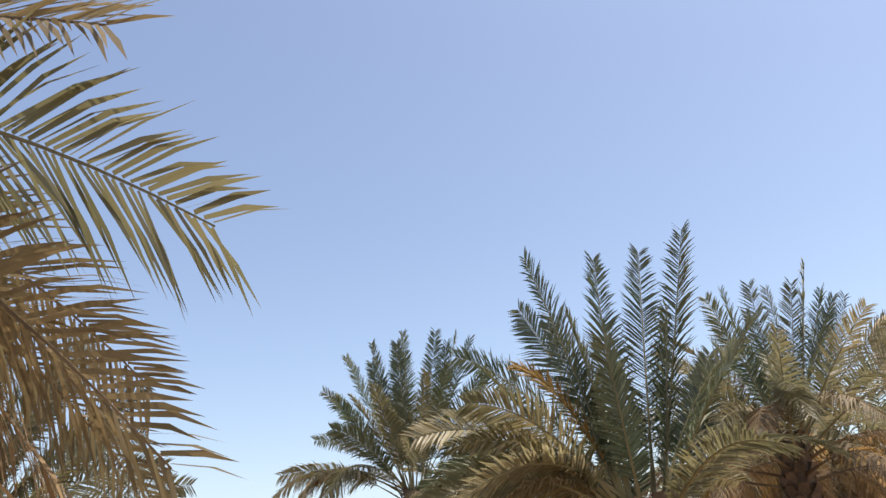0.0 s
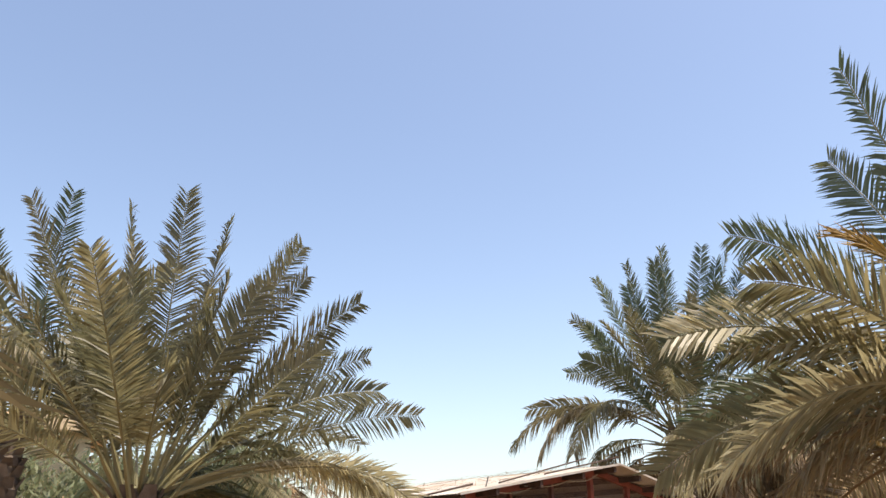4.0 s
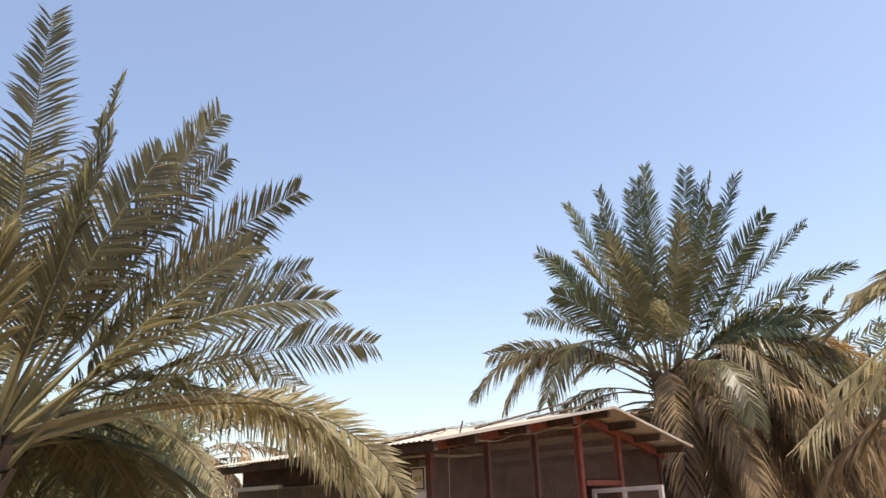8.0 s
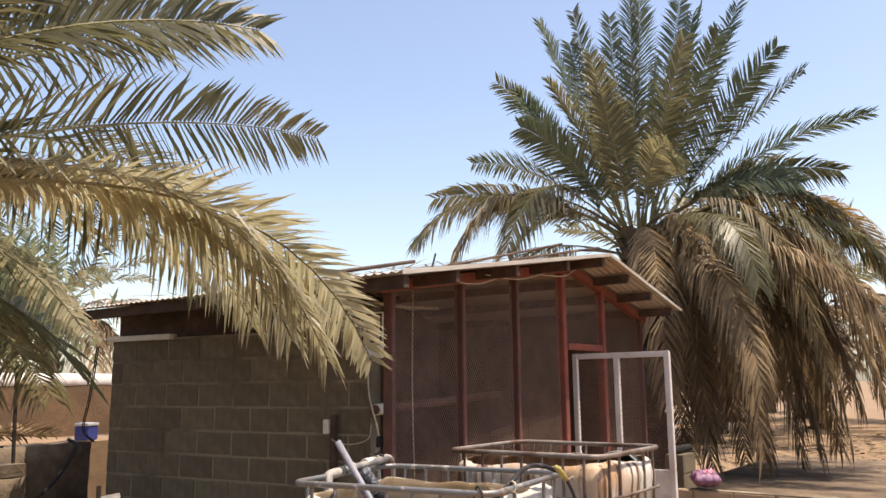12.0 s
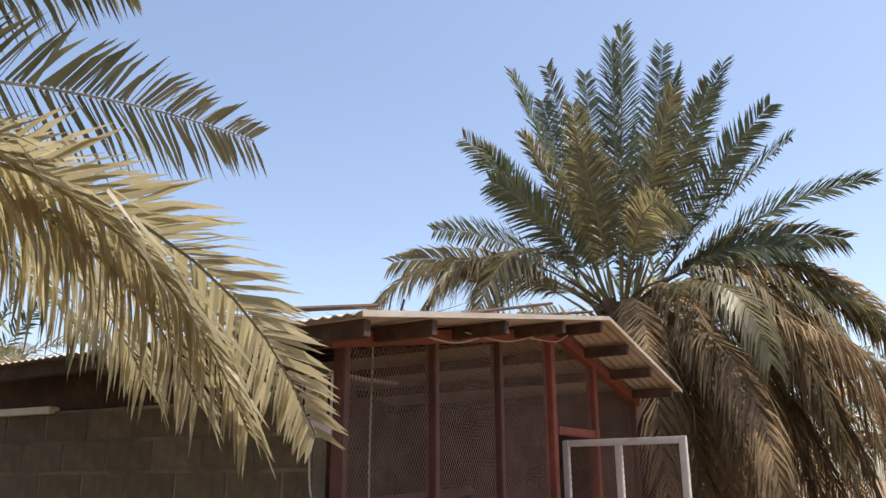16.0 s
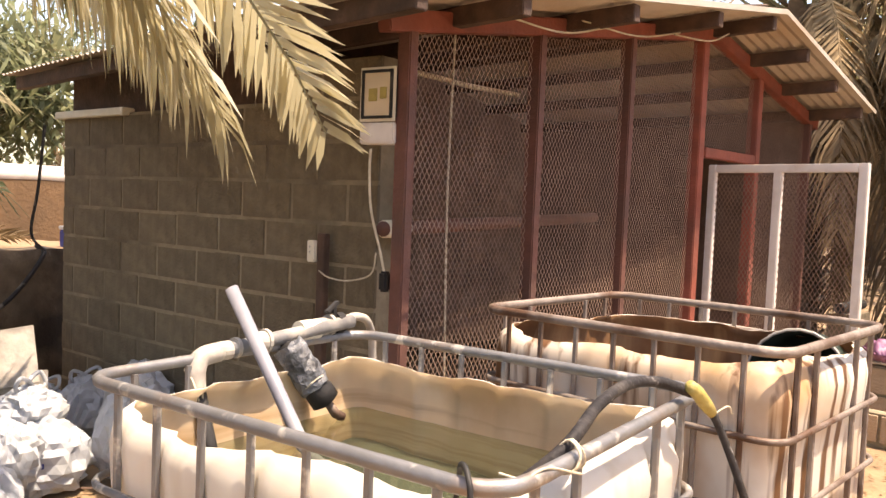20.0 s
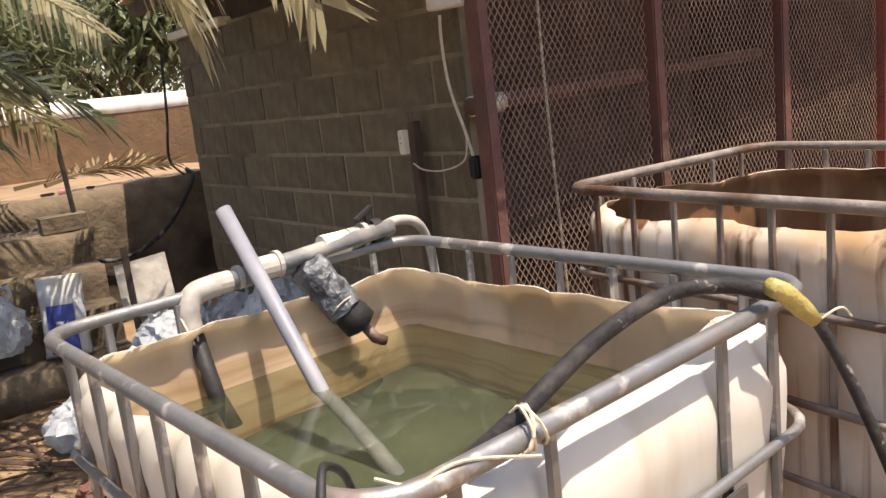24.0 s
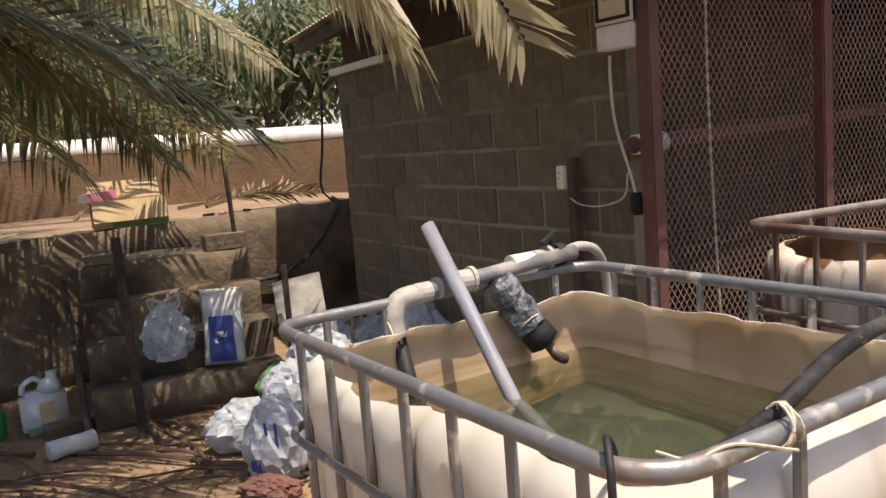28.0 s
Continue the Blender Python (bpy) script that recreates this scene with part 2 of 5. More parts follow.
M = dict(
    sand=material("sand", (0.25, 0.165, 0.095), 0.95, vary=0.3, scale=3, second=(0.23, 0.148, 0.085), patch=0.35, bump=0.6, bump_scale=9),
    frond=material("palm_leaf", (0.138, 0.132, 0.068), 0.42, vary=0.2, scale=1.5, second=(0.21, 0.175, 0.088), patch=0.8, bump=0, translucent=0.5, island=0.25, per_object=0.2),
    fresh=material("fresh_palm_leaf", (0.082, 0.108, 0.06), 0.52, vary=0.2, scale=1.5, second=(0.135, 0.13, 0.06), patch=0.7, bump=0, translucent=0.28, island=0.25, per_object=0.15),
    dry=material("dry_palm_leaf", (0.235, 0.165, 0.088), 0.8, vary=0.35, scale=2, second=(0.11, 0.074, 0.042), patch=0.9, bump=0, translucent=0.2, island=0.3, per_object=0.25),
    # frond colour lightened for leaves with the sun shining through them
    pale=material("sunlit_pale_palm_leaf", (0.38, 0.34, 0.215), 0.42, vary=0.15, scale=2, second=(0.28, 0.25, 0.14), patch=1.2, bump=0, translucent=0.48, island=0.2, per_object=0.12),
    yellow=material("yellowed_palm_leaf", (0.34, 0.19, 0.045), 0.7, vary=0.3, scale=2, second=(0.2, 0.15, 0.05), patch=1.1, bump=0, translucent=0.25, island=0.3, per_object=0.15),
    gold=material("golden_palm_leaf", (0.155, 0.125, 0.066), 0.6, vary=0.3, scale=2, second=(0.21, 0.16, 0.08), patch=1.3, bump=0, translucent=0.3, island=0.3, per_object=0.15),
    stalk=material("palm_stalk", (0.17, 0.15, 0.07), 0.5, vary=0.2, scale=3, bump=0.1),
    bark=material("palm_bark", (0.14, 0.105, 0.075), 0.95, vary=0.4, scale=8, second=(0.07, 0.05, 0.035), patch=4, bump=0.8, bump_scale=18, per_object=0.2),
    # block grey lowered so that its colour carries the side wall's shade
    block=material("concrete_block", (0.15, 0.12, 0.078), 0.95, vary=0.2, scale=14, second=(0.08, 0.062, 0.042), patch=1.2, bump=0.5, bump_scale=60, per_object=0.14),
    mortar=material("mortar", (0.27, 0.225, 0.155), 0.95, vary=0.15, scale=16, second=(0.12, 0.097, 0.066), patch=1.5, bump=0.5, bump_scale=50),
    red=material("red_oxide_paint", (0.27, 0.075, 0.05), 0.65, vary=0.2, scale=9, second=(0.18, 0.06, 0.045), patch=2.5, bump=0.25, bump_scale=50),
    mesh=material("rusty_mesh", (0.25, 0.165, 0.125), 0.65, vary=0.25, scale=5, second=(0.19, 0.12, 0.088), patch=0.9, bump=0),
    white=material("white_paint", (0.66, 0.62, 0.58), 0.55, vary=0.08, scale=9, second=(0.46, 0.37, 0.3), patch=3.5, patch_at=(0.55, 0.72), bump=0.15),
    tin=material("roof_sheet", (0.52, 0.475, 0.41), 0.55, metal=0.15, vary=0.12, scale=5, second=(0.45, 0.36, 0.27), patch=1.2, bump=0.15),
    wood=material("dark_timber", (0.09, 0.052, 0.036), 0.8, vary=0.3, scale=12, second=(0.05, 0.03, 0.022), patch=4, bump=0.4),
    steel=material("galvanised_steel", (0.21, 0.21, 0.215), 0.5, metal=0.6, vary=0.15, scale=12, second=(0.26, 0.20, 0.16), patch=5, patch_at=(0.52, 0.7), bump=0.15, streak=((0.5, 0.47, 0.43), 16, (0.6, 0.68), (1, 1, 1))),
    rust=material("rusted_steel", (0.24, 0.2, 0.175), 0.6, metal=0.4, vary=0.25, scale=12, second=(0.1, 0.052, 0.032), patch=4, patch_at=(0.45, 0.65), bump=0.3),
    plastic=material("tank_plastic", (0.78, 0.76, 0.71), 0.4, vary=0.05, scale=3, second=(0.68, 0.62, 0.51), patch=1.6, patch_at=(0.5, 0.75), bump=0.08, bump_scale=12, translucent=0.38, streak=((0.55, 0.47, 0.35), 6, (0.58, 0.85), (1, 1, 0.12))),
    rusty_plastic=material("stained_tank_plastic", (0.8, 0.755, 0.68), 0.5, vary=0.08, scale=4, second=(0.55, 0.33, 0.16), patch=1.8, patch_at=(0.45, 0.68), bump=0.1, bump_scale=12, translucent=0.25, streak=((0.16, 0.075, 0.034), 12, (0.52, 0.62), (1, 1, 0.04))),
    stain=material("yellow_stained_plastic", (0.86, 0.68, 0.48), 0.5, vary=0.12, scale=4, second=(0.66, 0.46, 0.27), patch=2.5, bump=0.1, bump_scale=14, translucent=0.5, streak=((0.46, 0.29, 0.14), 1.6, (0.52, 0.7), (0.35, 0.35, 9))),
    rust_stain=material("rust_stained_plastic", (0.3, 0.15, 0.07), 0.6, vary=0.3, scale=5, second=(0.1, 0.045, 0.022), patch=2.2, bump=0.2, bump_scale=14, translucent=0.25, streak=((0.5, 0.3, 0.15), 7, (0.55, 0.75), (1, 1, 0.2))),
    # darker copy of the red oxide, with the left posts' shade in its colour
    brown=material("shaded_red_brown", (0.15, 0.062, 0.047), 0.7, vary=0.2, scale=9, second=(0.1, 0.05, 0.04), patch=2.5, bump=0.25, bump_scale=50),
    # lighter block for the low walls: dust, and the sun on them
    dusty=material("sunlit_dusty_block", (0.36, 0.265, 0.18), 0.95, vary=0.12, scale=12, second=(0.27, 0.19, 0.13), patch=1.6, bump=0.5, bump_scale=50, per_object=0.12),
    litter=material("leafy_soil", (0.11, 0.078, 0.052), 0.95, vary=0.4, scale=14, second=(0.2, 0.14, 0.09), patch=2.2, bump=0.8, bump_scale=16),
    # brown of the pen's inner walls, with the interior gloom put into it
    gloom=material("dim_brown_walls", (0.15, 0.095, 0.07), 0.9, vary=0.25, scale=6, second=(0.1, 0.066, 0.05), patch=2, bump=0.3),
    render=material("earth_render", (0.16, 0.095, 0.05), 0.95, vary=0.18, scale=8, second=(0.11, 0.068, 0.038), patch=1.2, bump=0.5, bump_scale=25),
    # dark patches are old stains, deepened to carry the ledge corner's shade
    concrete=material("old_concrete", (0.15, 0.112, 0.074), 0.95, vary=0.25, scale=9, second=(0.04, 0.029, 0.02), patch=1.5, bump=0.6, bump_scale=30),
    black=material("black_plastic", (0.02, 0.019, 0.019), 0.6, vary=0.3, scale=12, second=(0.16, 0.145, 0.125), patch=11, patch_at=(0.6, 0.7), bump=0.15, spec=0.3),
    grey_pipe=material("grey_pvc", (0.2, 0.205, 0.245), 0.5, vary=0.12, scale=10, second=(0.27, 0.27, 0.29), patch=5, bump=0.05),
    pvc=material("dusty_fittings", (0.38, 0.35, 0.31), 0.6, vary=0.2, scale=14, second=(0.22, 0.2, 0.18), patch=8, bump=0.15),
    dusty_pipe=material("dusty_dark_pipe", (0.15, 0.148, 0.15), 0.6, vary=0.2, scale=14, second=(0.3, 0.28, 0.25), patch=9, patch_at=(0.5, 0.65), bump=0.15),
    hose=material("scuffed_hose", (0.02, 0.018, 0.019), 0.65, vary=0.3, scale=20, second=(0.055, 0.048, 0.045), patch=9, patch_at=(0.5, 0.65), bump=0.3, bump_scale=60, spec=0.25, streak=((0.22, 0.2, 0.19), 40, (0.66, 0.72), (1, 1, 1))),
    rope=material("pale_cord", (0.5, 0.44, 0.33), 0.9, vary=0.2, scale=30, bump=0.3),
    cream=material("cream_plastic", (0.72, 0.68, 0.56), 0.5, vary=0.08, scale=10, bump=0.05),
    tape=material("yellow_tape", (0.36, 0.29, 0.09), 0.5, vary=0.15, scale=30, bump=0.3, bump_scale=80),
    bag=material("woven_white_bag", (0.52, 0.54, 0.57), 0.36, vary=0.1, scale=10, second=(0.5, 0.48, 0.44), patch=4, bump=0.35, bump_scale=14),
    blue=material("blue_print", (0.035, 0.055, 0.26), 0.4, vary=0.15, scale=10, bump=0.15),
    card=material("cardboard", (0.48, 0.35, 0.2), 0.9, vary=0.1, scale=10, bump=0.1),
    green=material("green_print", (0.12, 0.25, 0.09), 0.6, vary=0.15, scale=10, bump=0.05),
    pink=material("pink_print", (0.6, 0.22, 0.3), 0.6, vary=0.15, scale=10, bump=0.05),
    ink=material("dark_ink", (0.2, 0.2, 0.205), 0.7, vary=0.1, scale=10, bump=0),
    plate=material("label_plate", (0.085, 0.082, 0.078), 0.5, metal=0.3, vary=0.12, scale=9, second=(0.14, 0.132, 0.125), patch=6, patch_at=(0.5, 0.7), bump=0.1),
    rubber=material("rubber", (0.03, 0.028, 0.026), 0.85, vary=0.3, scale=10, bump=0.3),
    purple=material("purple_bag", (0.2, 0.09, 0.17), 0.5, vary=0.2, scale=10, bump=0.3, bump_scale=12),
    iron=material("blackened_iron", (0.035, 0.03, 0.028), 0.7, metal=0.3, vary=0.3, scale=14, second=(0.08, 0.05, 0.035), patch=7, bump=0.3),
    film=material("thin_white_film", (0.5, 0.53, 0.58), 0.3, vary=0.12, scale=9, second=(0.48, 0.5, 0.5), patch=5, bump=0.4, bump_scale=18, translucent=0.3),
    hazy=material("hazy_leaf", (0.15, 0.175, 0.095), 0.6, vary=0.25, scale=2, second=(0.2, 0.2, 0.11), patch=0.8, bump=0, translucent=0.4, island=0.25),
    beige=material("beige_stucco", (0.62, 0.47, 0.29), 0.9, vary=0.08, scale=10, bump=0.3),
)

# ---------------------------------------------------------------- mesh helpers


PLAN = Matrix.Scale(1.08, 4)  # metres for one unit of the ground plan


def part(name, bm, mat, parent=None, label="", m=None, smooth=False):
    me = bpy.data.meshes.new(name)
    bm.to_mesh(me)
    bm.free()
    for x in (mat if isinstance(mat, (list, tuple)) else [mat]):
        me.materials.append(x)
    if smooth:
        for p in me.polygons:
            p.use_smooth = True
    ob = new(name, me)
    ob.parent = parent
    if m is not None:
        ob.matrix_basis = m
    if parent is None:
        ob.matrix_basis = PLAN @ ob.matrix_basis
    if label:
        ob["label"] = label
    return ob


def thing(name, label, category, m=None, group="", kind=""):
    ob = new(name)
    ob.empty_display_size = 0.1
    ob.matrix_basis = PLAN @ (m if m is not None else Matrix())
    return tagged(ob, label, category, group, kind)


def box(bm, x0, y0, z0, x1, y1, z1, bevel=0.0, m=None):
    """A box between two corners, with its edges taken off."""
    c = Vector(((x0 + x1) / 2, (y0 + y1) / 2, (z0 + z1) / 2))
    mat = Matrix.Translation(c) @ Matrix.Diagonal((abs(x1 - x0), abs(y1 - y0), abs(z1 - z0), 1))
    if m is not None:
        mat = m @ mat
    out = bmesh.ops.create_cube(bm, size=1, matrix=mat)
    if bevel:
        es = list({e for v in out["verts"] for e in v.link_edges})
        bmesh.ops.bevel(bm, geom=es, offset=bevel, segments=2, affect="EDGES", clamp_overlap=True)
    return bm


def boxed(*a, **k):
    return box(bmesh.new(), *a, **k)


def tube(bm, pts, radius, sides=8, closed=False, caps=True):
    """A round tube along a line of points; radius may be a list."""
    pts = [Vector(p) for p in pts]
    n = len(pts)
    rad = radius if isinstance(radius, (list, tuple)) else [radius] * n
    rings, up = [], None
    for i, p in enumerate(pts):
        a = pts[(i - 1) % n] if closed or i else p
        b = pts[(i + 1) % n] if closed or i < n - 1 else p
        d = (b - a).normalized()
        if up is None:
            up = d.orthogonal().normalized()
        up = (up - d * up.dot(d)).normalized()
        side = d.cross(up)
        rings.append([bm.verts.new(p + (up * math.cos(q) + side * math.sin(q)) * rad[i]) for q in
                      [2 * math.pi * k / sides for k in range(sides)]])
    for i in range(n if closed else n - 1):
        r0, r1 = rings[i], rings[(i + 1) % n]
        shift = 0
        if closed and i == n - 1:
            shift = min(range(sides), key=lambda s: (r0[0].co - r1[s].co).length)
        for k in range(sides):
            bm.faces.new((r0[k], r0[(k + 1) % sides], r1[(k + 1 + shift) % sides], r1[(k + shift) % sides]))
    if caps and not closed:
        bm.faces.new(list(reversed(rings[0])))
        bm.faces.new(rings[-1])
    return bm


def tubed(*a, **k):
    return tube(bmesh.new(), *a, **k)


def bend(pts, n=16):
    """A smooth line through the given points."""
    pts = [Vector(p) for p in pts]
    q = [pts[0] * 2 - pts[1]] + pts + [pts[-1] * 2 - pts[-2]]
    out = []
    for i in range(1, len(q) - 2):
        for k in range(n):
            t = k / n
            a, b, c, d = q[i - 1], q[i], q[i + 1], q[i + 2]
            out.append(0.5 * ((2 * b) + (c - a) * t + (2 * a - 5 * b + 4 * c - d) * t * t + (3 * b - a - 3 * c + d) * t ** 3))
    return out + [pts[-1]]


def round_rect(hx, hy, r, z, k=5):
    """A closed line: a rectangle with round corners."""
    out = []
    for cx, cy, a0 in ((hx - r, hy - r, 0), (-hx + r, hy - r, 90), (-hx + r, -hy + r, 180), (hx - r, -hy + r, 270)):
        for i in range(k + 1):
            a = radians(a0 + 90 * i / k)
            out.append(Vector((cx + r * math.cos(a), cy + r * math.sin(a), z)))
    return out


def rough_block(x0, y0, z0, x1, y1, z1, cell=0.12, amount=0.018, seed=0):
    """A block of old masonry with worn, uneven faces and edges."""
    bm = boxed(x0, y0, z0, x1, y1, z1)
    for axis, size in ((0, x1 - x0), (1, y1 - y0), (2, z1 - z0)):
        n = min(40, int(size / cell))
        for i in range(1, n):
            c = (x0, y0, z0)[axis] + size * i / n
            no = [0, 0, 0]
            no[axis] = 1
            co = [0, 0, 0]
            co[axis] = c
            bmesh.ops.bisect_plane(bm, geom=bm.verts[:] + bm.edges[:] + bm.faces[:], plane_co=co, plane_no=no)
    for v in bm.verts:
        if v.co.z > z0 + 0.01:
            d = Vector([noise.noise(v.co * 6 + Vector((seed, k * 9, 1))) + 0.5 * noise.noise(v.co * 17 + Vector((seed, k * 5, 3))) for k in range(3)])
            v.co += d * amount
    return bm


# ---------------------------------------------------------------- ground
def height(x, y):
    return 0.05 * (noise.noise((x * 0.25, y * 0.25, 3)) + 0.4 * noise.noise((x * 0.9, y * 0.9, 8)))


def ground():
    line = sorted({round(s * v, 3) for s in (-1, 1) for v in [i * 0.25 for i in range(41)] + [10 * 1.17 ** i for i in range(1, 32)]})
    bm = bmesh.new()
    grid = []
    for y in line:
        row = []
        for x in line:
            far = min(1, 14 / max(14, math.hypot(x, y)))
            row.append(bm.verts.new((x - 2, y + 15, height(x - 2, y + 15) * far - 0.0)))
        grid.append(row)
    for j in range(len(line) - 1):
        for i in range(len(line) - 1):
            bm.faces.new((grid[j][i], grid[j][i + 1], grid[j + 1][i + 1], grid[j + 1][i]))
    return tagged(part("ground", bm, M["sand"], smooth=True), "sunlit orange sandy soil with dry litter", "ground", kind="structure")


ground()

# ---------------------------------------------------------------- palms
UP = Vector((0, 0, 1))
SHED = pose(-3.003, 14.721, 0, 0, 0, 62.1) @ Matrix.Diagonal((0.95, 0.95, 0.945, 1))


def in_shed(p):
    """Whether a leaf would run into the shed."""
    q = SHED.inverted() @ p
    return -0.5 < q.x < 5.0 and -0.9 < q.y < 3.9 and q.z < 2.95


WAY = [Vector(p) for p in ((0.7, 2.7), (0.6, 4.9), (-0.45, 6.5), (-0.8, 7.8), (-1.4, 8.9), (-2.1, 10.4), (-2.0, 11.5), (-1.3, 11.9))]


def on_walk(p, reach=0.95):
    """Whether a leaf would hang into the trodden way."""
    q = Vector((p.x, p.y))
    for a, b in zip(WAY, WAY[1:]):
        t = max(0, min(1, (q - a).dot(b - a) / (b - a).length_squared))
        if (q - a.lerp(b, t)).length < reach:
            return True
    return False


def frond(parent, root, tip, arch, mat, leaf=0.5, pairs=74, width=0.028, bare=0.18, hang=0.35, lift=0.35, rng=random, out=0.5, turn=None):
    """One feather leaf: a tapering midrib from root to tip and two rows of narrow leaflets, its blade twisting towards the tip."""
    root, tip = Vector(root), Vector(tip)
    mid = root + Vector((tip.x - root.x, tip.y - root.y, 0)) * out + UP * ((tip.z - root.z) * (0.5 if out == 0.5 else 0.0) + arch)
    line = [(root * (1 - t) ** 2 + mid * 2 * t * (1 - t) + tip * t * t) for t in [i / 14 for i in range(15)]]
    bm = bmesh.new()
    tube(bm, line, [0.016 * (1 - 0.8 * i / 14) * (1.5 if i < 3 else 1) for i in range(15)], sides=4)
    for f in bm.faces:
        f.material_index = 1
    twist = rng.choice((-1, 1)) * rng.uniform(0.2, 1.25) * (1 if hang < 0.6 else 0.3)
    twist = twist if turn is None else turn
    for i in range(pairs):
        t = bare + (1 - bare) * (i + 0.5) / pairs
        p = root * (1 - t) ** 2 + mid * 2 * t * (1 - t) + tip * t * t
        d = ((mid - root) * (1 - t) + (tip - mid) * t).normalized()
        flat_side = d.cross(UP)
        flat_side = flat_side.normalized() if flat_side.length > 0.05 else Vector((1, 0, 0))
        top = flat_side.cross(d).normalized()
        q = (t - bare) / (1 - bare)
        a = twist * min(1, 0.35 + q)
        side = flat_side * math.cos(a) + top * math.sin(a)
        over = top * math.cos(a) - flat_side * math.sin(a)
        size = leaf * (0.5 + 0.55 * min(1, q * 3)) * (1 - 0.62 * q ** 2.5)
        ahead = 0.55 + 0.6 * q
        for s in (-1, 1):
            way = (side * s + d * (ahead + rng.uniform(-0.16, 0.16)) + over * (lift * 0.6 + rng.choice((0.25, 0.0, -0.12)) + rng.uniform(-0.12, 0.12))).normalized()
            long = size * rng.uniform(0.86, 1.1)
            a0 = p + way * 0.01
            b0 = a0 + way * long * 0.55 - UP * long * hang * 0.2
            c0 = a0 + way * long - UP * long * hang * rng.uniform(0.6, 1.2)
            face = way.cross(over if rng.random() < 0.75 else d).normalized() * width * rng.uniform(0.8, 1.2)
            v = [bm.verts.new(x) for x in (a0 - face * 0.35, a0 + face * 0.35, b0 + face * 0.5, b0 - face * 0.5, c0)]
            bm.faces.new((v[0], v[1], v[2], v[3]))
            bm.faces.new((v[3], v[2], v[4]))
    return part("frond", bm, [M[mat], M["dry" if mat in ("dry", "gold") else "stalk"]], parent)


def trunk(parent, foot, heart, r=0.2, rng=random):
    """A stout stem clad in the stubs of cut leaves."""
    foot, heart = Vector(foot), Vector(heart)
    n = max(4, int((heart - foot).length / 0.14))
    bm = bmesh.new()
    line = [foot.lerp(heart, i / n) for i in range(n + 1)]
    tube(bm, line, [r * (1.15 if i == 0 else 1.0) * (1 - 0.15 * i / n) for i in range(n + 1)], sides=10)
    for i in range(n):
        for k in range(7):
            a = 2 * math.pi * (k + 0.5 * (i % 2)) / 7 + rng.uniform(-0.15, 0.15)
            out = Vector((math.cos(a), math.sin(a), 0))
            sd = Vector((-out.y, out.x, 0)) * r * rng.uniform(0.32, 0.45)
            p = foot.lerp(heart, (i + 0.2) / n) + out * r * 0.85
            lip = p + out * rng.uniform(0.05, 0.1) + UP * rng.uniform(0.1, 0.17)
            v = [bm.verts.new(x) for x in (p - sd, p + sd, lip + sd * 0.6, lip - sd * 0.6, p + UP * 0.14 - sd * 0.7, p + UP * 0.14 + sd * 0.7)]
            bm.faces.new((v[0], v[1], v[2], v[3]))
            bm.faces.new((v[3], v[2], v[5], v[4]))
    return part("trunk", bm, M["bark"], parent)


def palm(foot, heart_z, tips=(), ring=(), label="", seed=1, r=0.2, leaf=0.5, pairs=74, width=0.028, group="", bare=0.2):
    """A date palm. tips: ends of single leaves (x, y, z, arch, material), as offsets from the heart;
    ring: rows of (count, elevation, spread, length, arch, material, hang) filling the crown."""
    rng = random.Random(seed)
    ob = thing("date_palm", label, "palm tree", pose(foot[0], foot[1], 0), group)
    heart = Vector((foot[2] if len(foot) > 2 else 0, foot[3] if len(foot) > 3 else 0, heart_z))
    trunk(ob, (0, 0, -0.1), heart, r, rng)
    for x, y, z, arch, m, *droop in tips:
        tip = heart + Vector((x, y, z)) * (1 - 0.12 * leaf / Vector((x, y, z)).length)
        flat = Vector((x, y, 0))
        start = heart + (flat.normalized() * r * 0.5 if flat.length > 0.01 else Vector()) - UP * rng.uniform(0, 0.2)
        low = droop[0] if droop else 0.7 if m == "dry" else 0.3
        frond(ob, start, tip, arch, m, leaf * (0.8 if droop and m == "pale" else 1.1 if droop else 1), pairs, width, hang=low if low > 0.5 else 0.16, lift=0.4 - 0.5 * low, rng=rng, out=droop[1] if len(droop) > 1 else 0.5, bare=bare, turn=droop[2] if len(droop) > 2 else None)
    for count, el, spread, length, arch, m, hang in ring:
        off = rng.uniform(0, 6.28)
        for i in range(count):
            a = off + 2 * math.pi * (i + rng.uniform(-0.3, 0.3)) / count
            e = radians(el + rng.uniform(-spread, spread))
            long = length * rng.uniform(0.85, 1.12)
            v = Vector((math.cos(a) * math.cos(e), math.sin(a) * math.cos(e), math.sin(e)))
            flat = Vector((v.x, v.y, 0)).normalized()
            at = Vector((foot[0], foot[1], 0)) + heart
            if any(on_walk(at + v * long * k, 1.35) or in_shed(at + v * long * k - UP * 0.2) for k in (0.4, 0.6, 0.8, 1.0)):
                continue
            frond(ob, heart + flat * r * 0.6 - UP * (rng.uniform(0.05, 0.4) + (0.35 if m == "dry" else 0)), heart + v * long, arch * rng.uniform(0.7, 1.3), m, leaf, pairs, width,
                  hang=hang, lift=0.35 if hang < 0.6 else 0.0, rng=rng, out=0.5 if el > -12 else 0.85, bare=bare)
    return ob


def off(heart, *tips):
    return [(x - heart[0], y - heart[1], z - heart[2], *more) for x, y, z, *more in tips]


# the palm beside the walk, whose low leaves hang over the block wall
PL = (-5.15, 11.4, 2.15)
